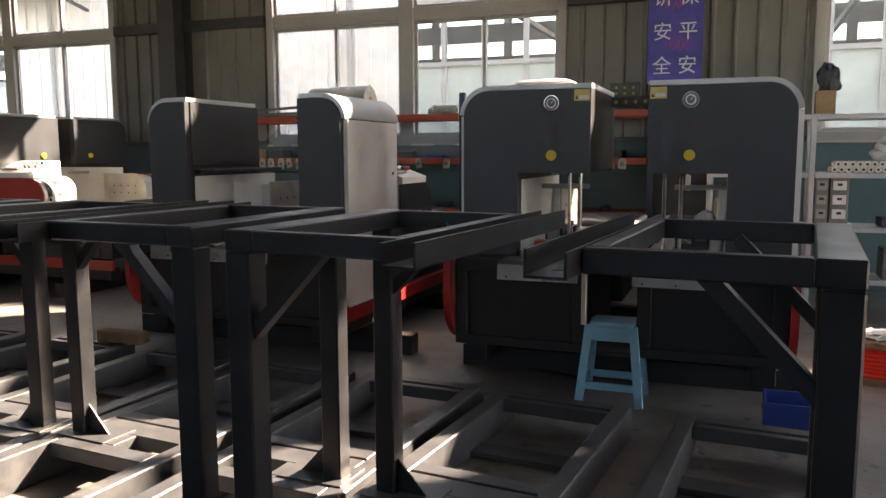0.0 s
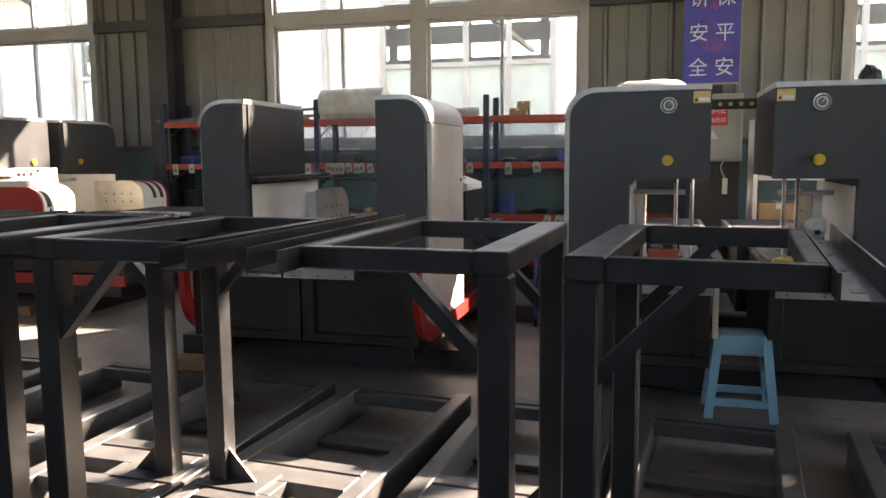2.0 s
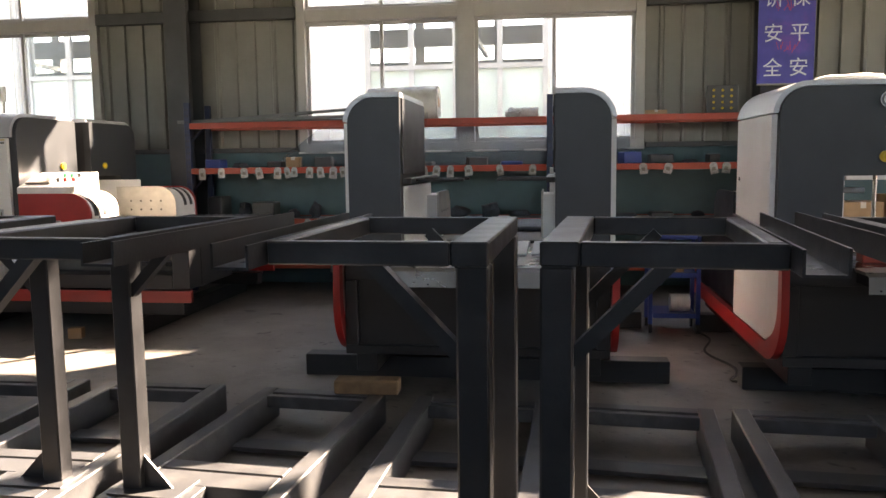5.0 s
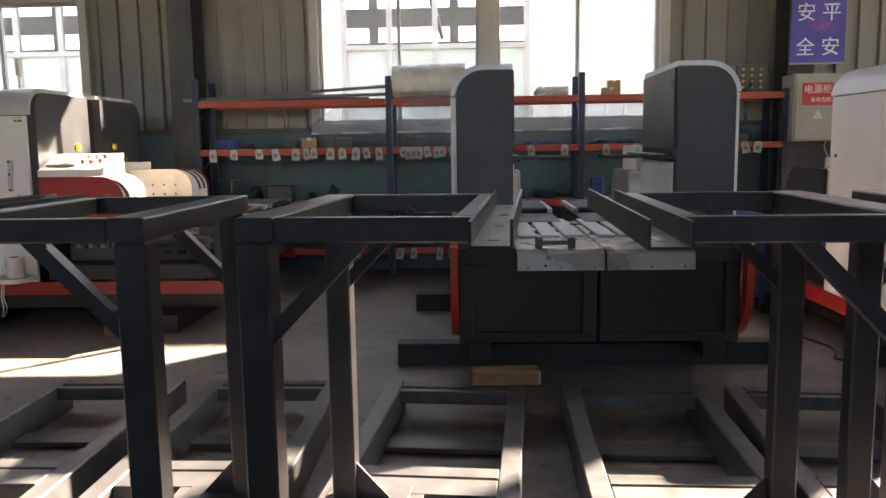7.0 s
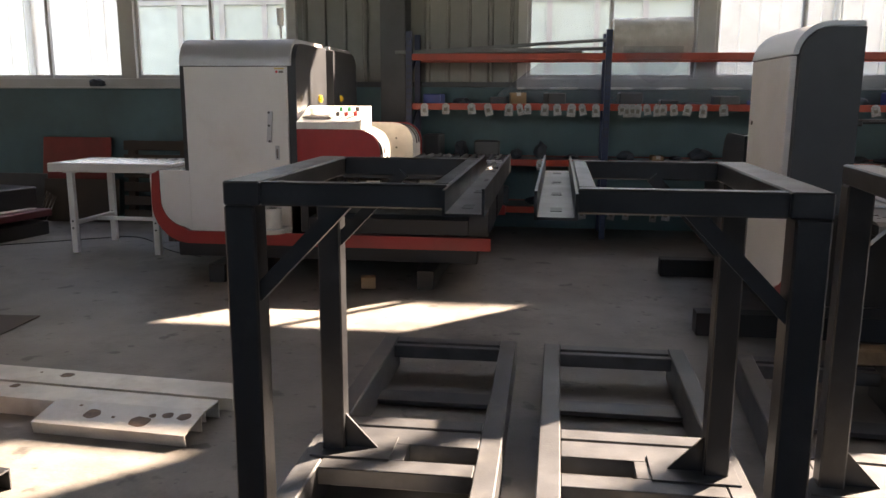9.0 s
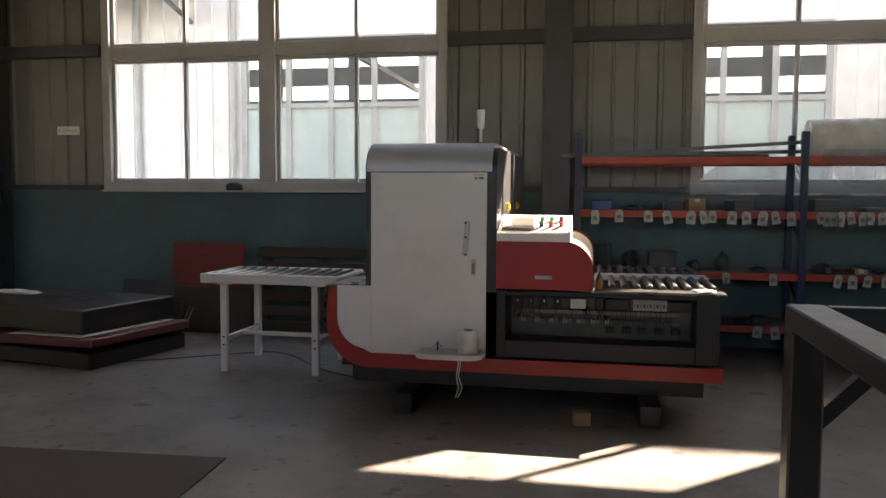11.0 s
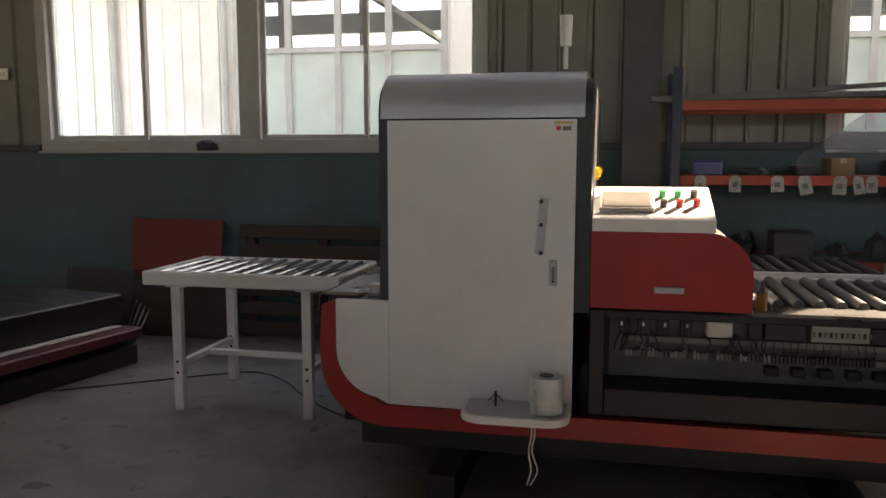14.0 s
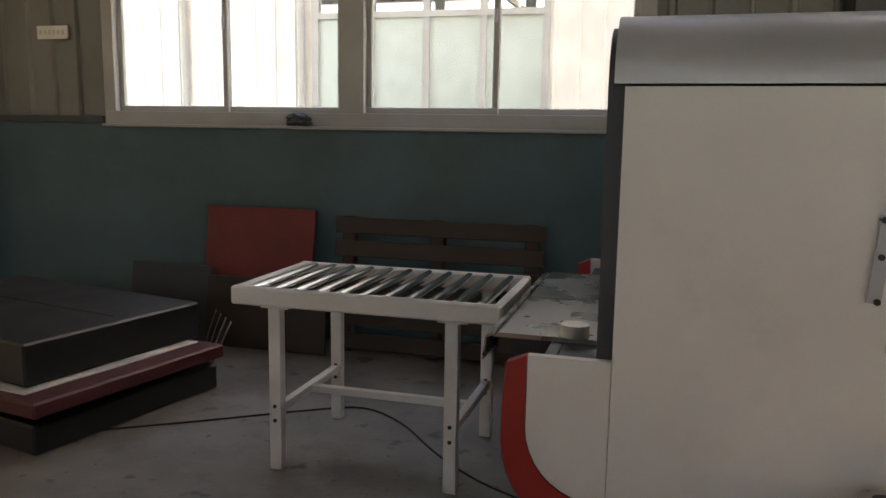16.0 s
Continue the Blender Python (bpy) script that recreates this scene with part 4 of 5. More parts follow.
def rack():
    t = thing("pallet_rack", pose(0, 0, 0), "blue and orange steel storage rack with shelves", "rack")
    for i, x in enumerate(UP):
        for y in (YF, YBK):
            u = part("upright", box(BM(), x - 0.028, x + 0.028, y - 0.02, y + 0.03, 0, 1.90 if i != 3 else 1.72, 0.003), BLUE, t, "blue perforated upright")
            if y == YF:
                for k in range(15):
                    for sx in (-0.011, 0.011):
                        z = 0.95 + 0.062 * k
                        if z < 1.7 or i != 3:
                            part("hole", box(BM(), x + sx - 0.005, x + sx + 0.005, y - 0.0215, y - 0.0203, z, z + 0.02, 0), BLACK, u)
        for z in (0.45, 1.0, 1.5):
            part("strut", bar(BM(), (x, YF + 0.03, z), (x, YBK - 0.02, z + 0.2), 0.02, 0.012), BLUE, t)
    for a, b in zip(UP, UP[1:]):
        for z in (0.27, 0.71, 1.22, 1.67):
            part("beam", box(BM(), a + 0.03, b - 0.03, YF - 0.03, YF + 0.012, z - 0.035, z + 0.025, 0.003), ORANGE, t, "orange shelf beam")
            part("beam", box(BM(), a + 0.03, b - 0.03, YBK, YBK + 0.03, z - 0.035, z + 0.025, 0.003), ORANGE, t, "orange shelf beam")
            if z < 1.6:
                part("shelf", box(BM(), a + 0.03, b - 0.03, YF + 0.014, YBK - 0.001, z, z + 0.018, 0.002), SHELF, t, "grey shelf board")
            else:
                for k in range(4):
                    x = a + 0.3 + (b - a - 0.6) * k / 3
                    part("cross_tie", box(BM(), x - 0.02, x + 0.02, YF + 0.013, YBK - 0.001, z - 0.005, z + 0.02, 0.002), SHELF, t)
    return t


rack()
rng = random.Random(11)


def tag(x, z):
    w, h = rng.uniform(0.058, 0.075), rng.uniform(0.095, 0.12)
    t = thing("parts_bag", pose(x, YF - 0.033, z, 0, rng.uniform(-14, 14), 0), "small clear parts bag hanging on the rack beam", "parts bag", "parts bags")
    part("pouch", prism(BM(), [(-w / 2, -h), (w / 2, -h), (w / 2, -0.02), (w * 0.25, 0.0), (-w * 0.25, 0.0), (-w / 2, -0.02)], 1, -0.006, 0), POUCH, t)
    part("content", box(BM(), -w * 0.25, w * 0.2, -0.0085, -0.0062, -h * 0.7, -h * 0.4, 0), SCREEN, t, "grey small parts")


for x in (-6.65, -6.45, -6.22, -6.05, -5.88, -5.76, -5.68, -5.53, -5.43, -5.31, -5.2, -5.09, -4.87, -4.82, -4.74, -4.68, -4.62, -4.55, -4.47, -4.38, -4.28, -4.12, -3.95, -3.68, -3.33, -2.96, -2.7, -2.35, -2.1, -1.72, -1.56):
    tag(x + rng.uniform(-0.02, 0.02), 1.245)
for x in (-6.6, -6.2, -5.9, -5.6, -5.2, -4.7, -4.62, -4.45, -4.35, -4.2, -2.55, -2.48, -2.4, -2.3, -2.18):
    tag(x + rng.uniform(-0.03, 0.03), 0.735)
for x in (-6.5, -6.1, -5.3, -5.15, -4.9, -4.75, -4.5, -4.4, -3.6):
    tag(x + rng.uniform(-0.03, 0.03), 0.295)
KINDS = (("parts_box", CARD, "small brown cardboard parts box on the rack", "box"), ("parts_bin", NAVY, "small blue plastic bin on the rack", "bin"), ("metal_part", STEEL_BEAM, "dark metal machine part on the rack", "part"), ("bundled_part", GREYCLOTH, "dark bundled parts on the rack", "bundle"))
for z, top in ((0.288, 0.28), (0.728, 0.26), (1.238, 0.12)):
    for a, b in zip(UP, UP[1:]):
        x = a + 0.12
        while x < b - 0.25:
            k = rng.choice((0, 1, 2, 2, 2, 3, 3, 3, 3))
            w, d, h = rng.uniform(0.10, 0.24), rng.uniform(0.12, 0.26), rng.uniform(0.04, top)
            nm, mt, lb, ct = KINDS[k]
            m = pose(x + w / 2, rng.uniform(7.72, 7.86), z + 0.0005, 0, 0, rng.uniform(-12, 12))
            if k == 3:
                lump(nm, m, (w * 0.5, d * 0.4, h * 0.4), mt, lb, ct, x, 2)
            elif k == 0:
                c = thing(nm, m, lb, ct, "rack boxes")
                part("carton", box(BM(), -w / 2, w / 2, -d / 2, d / 2, 0, h, 0.003), CARD, c)
                part("tape", box(BM(), -0.02, 0.02, -d / 2 - 0.001, d / 2 + 0.001, h - 0.03, h + 0.0015, 0), PLATE, c)
            else:
                solid(nm, box(BM(), -w / 2, w / 2, -d / 2, d / 2, 0, h, 0.01), mt, lb, ct, m=m)
            x += w + rng.uniform(0.02, 0.2)


def film_roll(x0, x1, y, z, r, name="film_roll"):
    t = thing(name, pose((x0 + x1) / 2, y, z), "large wrapped roll of clear film on the rack top", "roll")
    b = BM()
    L = (x1 - x0) / 2
    cyl(b, (-L, 0, r * 0.96), (L, 0, r), r * 0.96, 48, r)
    part("winding", b, ROLLFILM, t)
    for s in (-1, 1):
        part("core_end", cyl(BM(), (s * L, 0, r), (s * (L + 0.003), 0, r), r * 0.3, 20), CARD, t, "cardboard core end")
    return t


roll = film_roll(-4.94, -4.26, 7.66, 1.69, 0.162)
loose = BM()
grid = []
for i in range(13):
    u = i / 12
    drop = 0.26 * math.sin(math.pi * min(1, max(0, (u - 0.04) * 1.05))) ** 0.7
    grid.append([loose.verts.new((-0.26 + 0.52 * u, -0.165 + 0.01 * math.sin(9 * u + 3 * k), 0.06 - (drop + 0.06) * k / 5)) for k in range(6)])
for p, q in zip(grid, grid[1:]):
    for k in range(5):
        loose.faces.new((p[k], q[k], q[k + 1], p[k + 1]))
part("loose_end", loose, DRAPE, roll, "clear loose end of the film hanging down")
dr = BM()
N = 26
for i in range(N):
    x0, x1 = -6.0 + 3.6 * i / N, -6.0 + 3.6 * (i + 1) / N
    y0, y1 = 8.075 + 0.012 * math.sin(i * 1.7), 8.075 + 0.012 * math.sin((i + 1) * 1.7)
    z0, z1 = 1.745 - 0.3 * max(0, 1 - i / 3), 1.745 - 0.3 * max(0, 1 - (i + 1) / 3)
    vs = [dr.verts.new(p) for p in ((x0, y0, 1.24), (x1, y1, 1.24), (x1, y1, z1 - 0.1), (x0, y0, z0 - 0.1))]
    dr.faces.new(vs)
bmesh.ops.remove_doubles(dr, verts=dr.verts, dist=0.001)
bmesh.ops.solidify(dr, geom=dr.faces[:], thickness=0.002)
solid("plastic_film", dr, DRAPE, "hazy plastic film hanging behind the rack", "film")
for x0, x1, y, dz in ((-6.95, -4.85, 7.66, 0.03), (-6.9, -4.8, 7.74, 0.12), (-7.1, -5.2, 7.82, 0.0)):
    b = BM()
    bar(b, (x0, y, 1.715), (x1, y + 0.05, 1.715 + dz), 0.035, 0.03)
    solid("steel_profile", b, SHELF, "long grey steel profile lying on the rack", "profile", group="rack profiles")
for x, w, h in ((-2.90, 0.17, 0.075), (-2.86, 0.12, 0.15), (-2.2, 0.2, 0.05)):
    c = thing("cardboard_box", pose(x, 7.72 if h != 0.15 else 7.80, 1.6905), "small brown cardboard box on the rack top", "box", "rack boxes")
    part("carton", box(BM(), -w / 2, w / 2, -0.05, 0.03, 0, h, 0.003), CARD, c)
    part("tape", box(BM(), -0.015, 0.015, -0.0515, 0.0315, h - 0.02, h + 0.001, 0), PLATE, c)
rl = thing("film_tube", pose(-3.38, 7.7, 1.69), "short roll of plastic film in clear wrapping", "roll")
part("winding", cyl(BM(), (-0.08, 0, 0.05), (0.08, 0, 0.05), 0.05, 24), FILM, rl)
part("core_end", cyl(BM(), (0.08, 0, 0.05), (0.083, 0, 0.05), 0.028, 18), BLACK, rl)
lump("plastic_wrap", pose(-3.53, 7.72, 1.69), (0.09, 0.06, 0.06), FILM, "crumpled clear plastic wrap on the rack", "wrap", 8.0)
nb = thing("button_board", pose(-1.60, 7.70, 1.695), "dark board with rows of yellow buttons on the rack", "button board")
part("board", box(BM(), -0.14, 0.14, 0, 0.02, 0, 0.26, 0.003), STEEL_BEAM, nb)
for i in range(3):
    for k in range(4):
        part("button", cyl(BM(), (-0.08 + 0.08 * i, -0.008, 0.05 + 0.055 * k), (-0.08 + 0.08 * i, 0.0, 0.05 + 0.055 * k), 0.012, 12), YELLOW, nb)

# ---- banner and power cabinet on the column ----
bn = thing("wall_banner", pose(-1.13, 7.42, 1.93), "violet blue vertical banner with pale characters", "banner")
part("cloth", box(BM(), -0.238, 0.238, -0.004, 0.004, 0, 1.05, 0), BANNER, bn)
for bx in (-0.15, 0.15):
    part("bracket", box(BM(), bx - 0.01, bx + 0.01, 0.0045, 0.372, 1.0, 1.02, 0.002), STEEL_BEAM, bn)
part("hem", box(BM(), -0.238, 0.238, -0.008, 0.008, -0.012, 0.004, 0.002), CABINET, bn)
for ch, u, v in (("全", -0.11, 0.13), ("安", 0.11, 0.13), ("安", -0.11, 0.43), ("平", 0.11, 0.43), ("讲", -0.11, 0.73), ("保", 0.11, 0.73)):
    letters("lettering", ch, 0.17, BANNER_TEXT, bn, pose(u, -0.0065, v, 90, 0, 0))
streaks = BM()
for k in range(22):
    a = rng.uniform(-0.9, 0.9)
    c0 = (rng.choice((-0.05, 0.04)), rng.choice((0.25, 0.6, 0.9)))
    r0, r1 = rng.uniform(0.02, 0.06), rng.uniform(0.08, 0.16)
    p = Vector((c0[0] + r0 * math.sin(a), -0.0048, c0[1] + r0 * math.cos(a)))
    q = Vector((max(-0.23, min(0.23, c0[0] + r1 * math.sin(a))), -0.0048, c0[1] + r1 * math.cos(a)))
    bar(streaks, p, q, 0.004, 0.001, (0, 1, 0))
tagged(part("firework_print", streaks, SIGN_RED, bn), "thin printed firework streaks", kind="stuff")
pc = thing("power_cabinet", pose(-1.08, 7.42, 1.24), "grey wall mounted power cabinet with red sign", "cabinet")
part("housing", box(BM(), -0.235, 0.235, 0.02, 0.30, 0, 0.60, 0.005), CABINET, pc)
dd = part("cabinet_door", box(BM(), -0.22, 0.22, 0.0, 0.019, 0.012, 0.588, 0.004), CABINET, pc)
part("door_lock", cyl(BM(), (0.19, -0.008, 0.52), (0.19, 0, 0.52), 0.01, 12), CHROME, dd)
part("hazard_mark", prism(BM(), [(-0.07, 0.20), (0.03, 0.20), (-0.02, 0.28)], 1, -0.0018, -0.0003), PLATE, dd)
sg = part("sign", box(BM(), -0.165, 0.105, -0.004, -0.0005, 0.32, 0.52, 0), SIGN_RED, pc, "red sign with white characters")
letters("lettering", "电源柜", 0.083, PAPER, sg, pose(-0.03, -0.006, 0.455, 90, 0, 0))
letters("lettering", "有电危险", 0.046, PAPER, sg, pose(0.0, -0.006, 0.365, 90, 0, 0))
pl = thing("power_strip", pose(-0.98, 7.44, 1.02), "white power strip hanging below the cabinet", "power strip")
part("socket_bar", box(BM(), -0.022, 0.022, -0.02, 0.02, -0.07, 0.07, 0.004), PAPER, pl)
part("cord", tube(BM(), [(0, 0, 0.07), (-0.03, 0.0, 0.13), (-0.035, 0.01, 0.19), (0.0, 0.03, 0.235)], 0.005), PAPER, pl, "white cord")
dk = solid("backing_board", box(BM(), -1.32, -0.83, 7.73, 7.76, 0.0, 1.6, 0.003), STEEL_BEAM, "dark steel board at the column", "board")

sgn = thing("wall_sign", pose(-12.13, 8.13, 2.02), "small pale wall sign with red writing", "sign")
part("plate", box(BM(), -0.13, 0.13, -0.006, 0.004, -0.045, 0.045, 0.001), PAPER, sgn)
for k in range(6):
    part("writing", box(BM(), -0.11 + 0.037 * k, -0.085 + 0.037 * k, -0.0075, -0.0063, -0.016, 0.016, 0), PLATE, sgn)

# ---- small shelf in the corner by the reel ----
ws = thing("shelf_unit", pose(0.42, 6.95, 0), "pale metal shelf unit with rolls and parts", "shelf")
for x in (-1.2, -0.42, 0.9):
    for y in (0, 0.4):
        part("post", box(BM(), x - 0.02, x + 0.02, y - 0.02, y + 0.02, 0, 1.60, 0.002), SILVER, ws)
for z in (0.27, 0.69, 1.12, 1.585):
    part("shelf_board", box(BM(), -0.398, 0.878, -0.03, 0.43, z - 0.03, z + 0.01, 0.003), SILVER, ws)
    part("shelf_board", box(BM(), -1.178, -0.442, -0.03, 0.43, z - 0.03, z + 0.01, 0.003), SILVER, ws)
for k in range(22):
    row = k // 12
    x = 0.165 + 0.052 * (k % 12) + 0.026 * row
    r = thing("paper_roll", pose(x, 7.1, 1.131 + 0.043 * row), "thin white paper roll lying on the shelf", "roll", "paper rolls")
    part("winding", cyl(BM(), (0, -0.14, 0.025), (0, 0.14, 0.025), 0.0245, 18), PAPER, r)
    part("core_end", cyl(BM(), (0, -0.1405, 0.025), (0, -0.143, 0.025), 0.011, 12), BLACK, r)
for x, z, w, h, mt in ((0.72, 0.701, 0.4, 0.07, GREYCLOTH), (0.2, 0.281, 0.25, 0.2, CARD), (0.7, 0.281, 0.3, 0.25, SHELF)):
    solid("stored_part", box(BM(), -w / 2, w / 2, -0.14, 0.14, 0, h, 0.006), mt, "stored grey machine part on the shelf", "part", group="stored parts", m=pose(x, 7.12, z))
for x, w in ((0.085, 0.10), (0.215, 0.135)):
    bp = thing("breaker_panel", pose(x, 7.1, 0.7105), "grey breaker panel standing on the shelf", "panel", "breaker panels")
    part("panel_box", box(BM(), -w / 2, w / 2, -0.1, 0.12, 0, 0.385, 0.004), SCREEN if w > 0.12 else SHELF, bp)
    for k in range(3):
        br = part("breaker", box(BM(), -w * 0.36, w * 0.36, -0.118, -0.1005, 0.05 + 0.115 * k, 0.125 + 0.115 * k, 0.003), PAPER if w > 0.12 else CABINET, bp, "pale breaker block")
        part("switch", box(BM(), -0.018, 0.018, -0.126, -0.1185, 0.085 + 0.115 * k, 0.105 + 0.115 * k, 0.002), BLACK, br)
lump("film_bundle", pose(0.66, 7.2, 1.225), (0.22, 0.12, 0.12), BAG, "crumpled plastic film heaped on the rolls", "film", 6.0)

# ---- floor things in the near row ----
def stool():
    t = thing("plastic_stool", pose(-1.135, 4.06 - 0.0, 0), "light blue plastic stool on the floor", "stool")
    top = BM()
    box(top, -0.112, 0.112, -0.10, 0.10, 0.40, 0.428, 0.012)
    part("seat", top, STOOL, t)
    for sx in (-1, 1):
        for sy in (-1, 1):
            b = BM()
            o = [(sx * 0.112, sy * 0.095, 0.41), (sx * 0.155, sy * 0.135, 0.0)]
            bar(b, o[0], o[1], 0.042, 0.03, (0, 1, 0))
            part("leg", b, STOOL, t)
    for sy in (-1, 1):
        part("apron", box(BM(), -0.115, 0.115, sy * 0.098 - 0.006, sy * 0.098 + 0.006, 0.33, 0.404, 0.004), STOOL, t)
        part("rung", box(BM(), -0.135, 0.135, sy * 0.123 - 0.006, sy * 0.123 + 0.006, 0.075, 0.115, 0.004), STOOL, t)
    for sx in (-1, 1):
        part("apron", box(BM(), sx * 0.114 - 0.006, sx * 0.114 + 0.006, -0.09, 0.09, 0.33, 0.404, 0.004), STOOL, t)
        part("rung", box(BM(), sx * 0.142 - 0.006, sx * 0.142 + 0.006, -0.11, 0.11, 0.075, 0.115, 0.004), STOOL, t)
    return t


stool()
cr = thing("plastic_crate", pose(-0.23, 3.80, 0), "dark blue plastic crate on the floor", "crate")
part("crate_wall", box(BM(), -0.17, 0.17, -0.12, -0.108, 0, 0.17, 0.003), NAVY, cr)
part("crate_wall", box(BM(), -0.17, 0.17, 0.108, 0.12, 0, 0.17, 0.003), NAVY, cr)
part("crate_wall", box(BM(), -0.17, -0.158, -0.107, 0.107, 0, 0.17, 0.003), NAVY, cr)
part("crate_wall", box(BM(), 0.158, 0.17, -0.107, 0.107, 0, 0.17, 0.003), NAVY, cr)
part("crate_floor", box(BM(), -0.157, 0.157, -0.107, 0.107, 0.003, 0.012, 0), NAVY, cr)
part("crate_rim", box(BM(), -0.18, 0.18, -0.13, -0.121, 0.145, 0.172, 0.002), NAVY, cr)
reel = thing("cable_reel", pose(0.24, 4.95, 0), "bright red cable wound on a reel", "cable reel")
part("winding", cyl(BM(), (0, 0, 0.03), (0, 0, 0.20), 0.15, 36), REDCABLE, reel)
for k in range(7):
    tor = BM()
    n = 36
    tube(tor, [(0.152 * math.cos(2 * math.pi * i / n), 0.152 * math.sin(2 * math.pi * i / n), 0.045 + 0.023 * k) for i in range(n + 1)], 0.0115, 6)
    part("cable_turn", tor, REDCABLE, reel)
part("flange", cyl(BM(), (0, 0, 0.0), (0, 0, 0.03), 0.2, 36), WOOD, reel)
part("flange", cyl(BM(), (0, 0, 0.205), (0, 0, 0.235), 0.185, 36), WOOD, reel)
lump("plastic_wrap", pose(0.24, 4.95, 0.236), (0.10, 0.09, 0.03), FILM, "clear plastic wrap on the cable reel", "wrap", 2.0)
ct = thing("tool_cart", pose(-2.27, 6.0, 0), "dark blue tool cart with boxes", "cart")
for x in (-0.17, 0.17):
    for y in (-0.13, 0.13):
        part("post", box(BM(), x - 0.015, x + 0.015, y - 0.015, y + 0.015, 0.07, 0.72, 0.002), NAVY, ct)
        part("wheel", cyl(BM(), (x - 0.012, y, 0.035), (x + 0.012, y, 0.035), 0.035, 18), BLACK, ct)
for z in (0.12, 0.42, 0.70):
    part("tray", box(BM(), -0.154, 0.154, -0.16, 0.16, z, z + 0.035, 0.003), NAVY, ct)
solid("cardboard_box", box(BM(), -0.09, 0.09, -0.09, 0.09, 0, 0.1, 0.003), CARD, "small cardboard box on the tool cart", "box", m=pose(-2.29, 5.98, 0.4555))
cyr = solid("film_tube", cyl(BM(), (-0.07, 0, 0.065), (0.07, 0, 0.065), 0.065, 24), FILM, "short film roll on the tool cart", "roll", m=pose(-2.22, 5.95, 0.1555))
cable1 = BM()
tube(cable1, [(-2.10 + 0.05 * math.sin(k * 0.9), 5.9 - 0.12 * k, 0.009) for k in range(12)] + [(-1.9, 4.5, 0.009), (-1.6, 4.42, 0.009), (-1.3, 4.35, 0.009)], 0.008, 6)
solid("floor_cable", cable1, RUBBER, "black cable lying on the floor", "cable")


# ---- by the white machine ----
def roller_table():
    t = thing("roller_table", pose(-9.615, 6.20, 0), "white roller table on four legs", "roller table")
    L, D, z0, z1 = 1.11, 0.66, 0.68, 0.755
    for y in (0, D - 0.035):
        part("side_rail", box(BM(), 0, L, y, y + 0.035, z0, z1, 0.008), WHITE, t)
    for x in (0, L - 0.035):
        part("end_rail", box(BM(), x, x + 0.035, 0.0355, D - 0.0355, z0, z1 - 0.002, 0.008), WHITE, t)
    for k in range(11):
        x = 0.085 + (L - 0.17) * k / 10
        part("roller", cyl(BM(), (x, 0.036, z1 - 0.018), (x, D - 0.036, z1 - 0.018), 0.02, 18), CHROME, t, "shiny steel roller")
    for x in (0.165, 0.90):
        for y in (0.004, D - 0.05):
            lg = part("leg", box(BM(), x, x + 0.052, y, y + 0.045, 0, z0 - 0.006, 0.003), WHITE, t)
            part("leg_plate", box(BM(), x - 0.03, x + 0.085, y - 0.002, y + 0.047, z0 - 0.0058, z0 - 0.0005, 0), WHITE, lg)
            for z in (0.21, 0.27):
                part("bolt", cyl(BM(), (x + 0.026, y - 0.005, z), (x + 0.026, y, z), 0.008, 10), BLACK, lg)
        part("stretcher", box(BM(), x + 0.01, x + 0.045, 0.0495, D - 0.0505, 0.235, 0.27, 0.003), WHITE, t)
    part("stretcher", box(BM(), 0.2105, 0.9095, 0.30, 0.335, 0.237, 0.268, 0.003), WHITE, t)
    return t


roller_table()
bs = thing("machine_cover_stack", pose(-11.1, 6.72, 0), "stack of black and red sheet metal covers", "cover stack")
m = pose(0, 0, 0, 0, 0, -12)


def tilted(bm, mm):
    bmesh.ops.transform(bm, matrix=mm, verts=bm.verts)
    return bm


part("top_cover", tilted(box(BM(), -0.85, 0.66, -0.50, 0.52, 0.255, 0.45, 0.01), m), BODY, bs, "black box shaped cover")
part("top_seam", tilted(box(BM(), -0.5, 0.55, 0.05, 0.058, 0.4505, 0.454, 0), m), BLACK, bs)
part("liner", tilted(box(BM(), -0.1, 0.72, -0.54, 0.45, 0.2215, 0.228, 0), m @ pose(0, 0, 0, 0, -2, 0)), PAPER, bs, "white edge of a liner sheet")
part("red_cover", tilted(box(BM(), -0.5, 0.86, -0.60, 0.5, 0.15, 0.22, 0.01), m @ pose(0, 0, 0, 0, -2, 0)), BROWNRED, bs, "dull red cover")
part("bottom_cover", tilted(box(BM(), -0.8, 0.80, -0.57, 0.5, 0.0, 0.132, 0.01), m), BODY, bs)
lump("plastic_wrap", pose(-11.75, 6.85, 0.456), (0.22, 0.08, 0.025), FILM, "crumpled plastic film on the stacked covers", "wrap", 9.0)
for k in range(4):
    b = BM()
    bar(b, (-10.34 + 0.02 * k, 6.98, 0.0), (-10.28 + 0.03 * k, 7.15, 0.40 - 0.02 * k), 0.007, 0.007)
    solid("chrome_bar", b, CHROME, "thin chrome bar leaning by the covers", "bar", group="chrome bars")
b = box(BM(), -0.39, 0.39, -0.008, 0.008, 0, 0.88, 0.004)
solid("leaning_sheet", b, DULLRED, "red sheet metal panel leaning on the wall", "panel", m=pose(-10.5, 7.93, 0.0, -9, 0, 0))
b = box(BM(), -0.42, 0.42, -0.01, 0.01, 0, 0.45, 0.004)
solid("fibre_board", b, BOARD, "brown fibreboard leaning before the red panel", "board", m=pose(-10.35, 7.78, 0.0, -9, 0, 0))
b = box(BM(), -0.30, 0.30, -0.01, 0.01, 0, 0.5, 0.004)
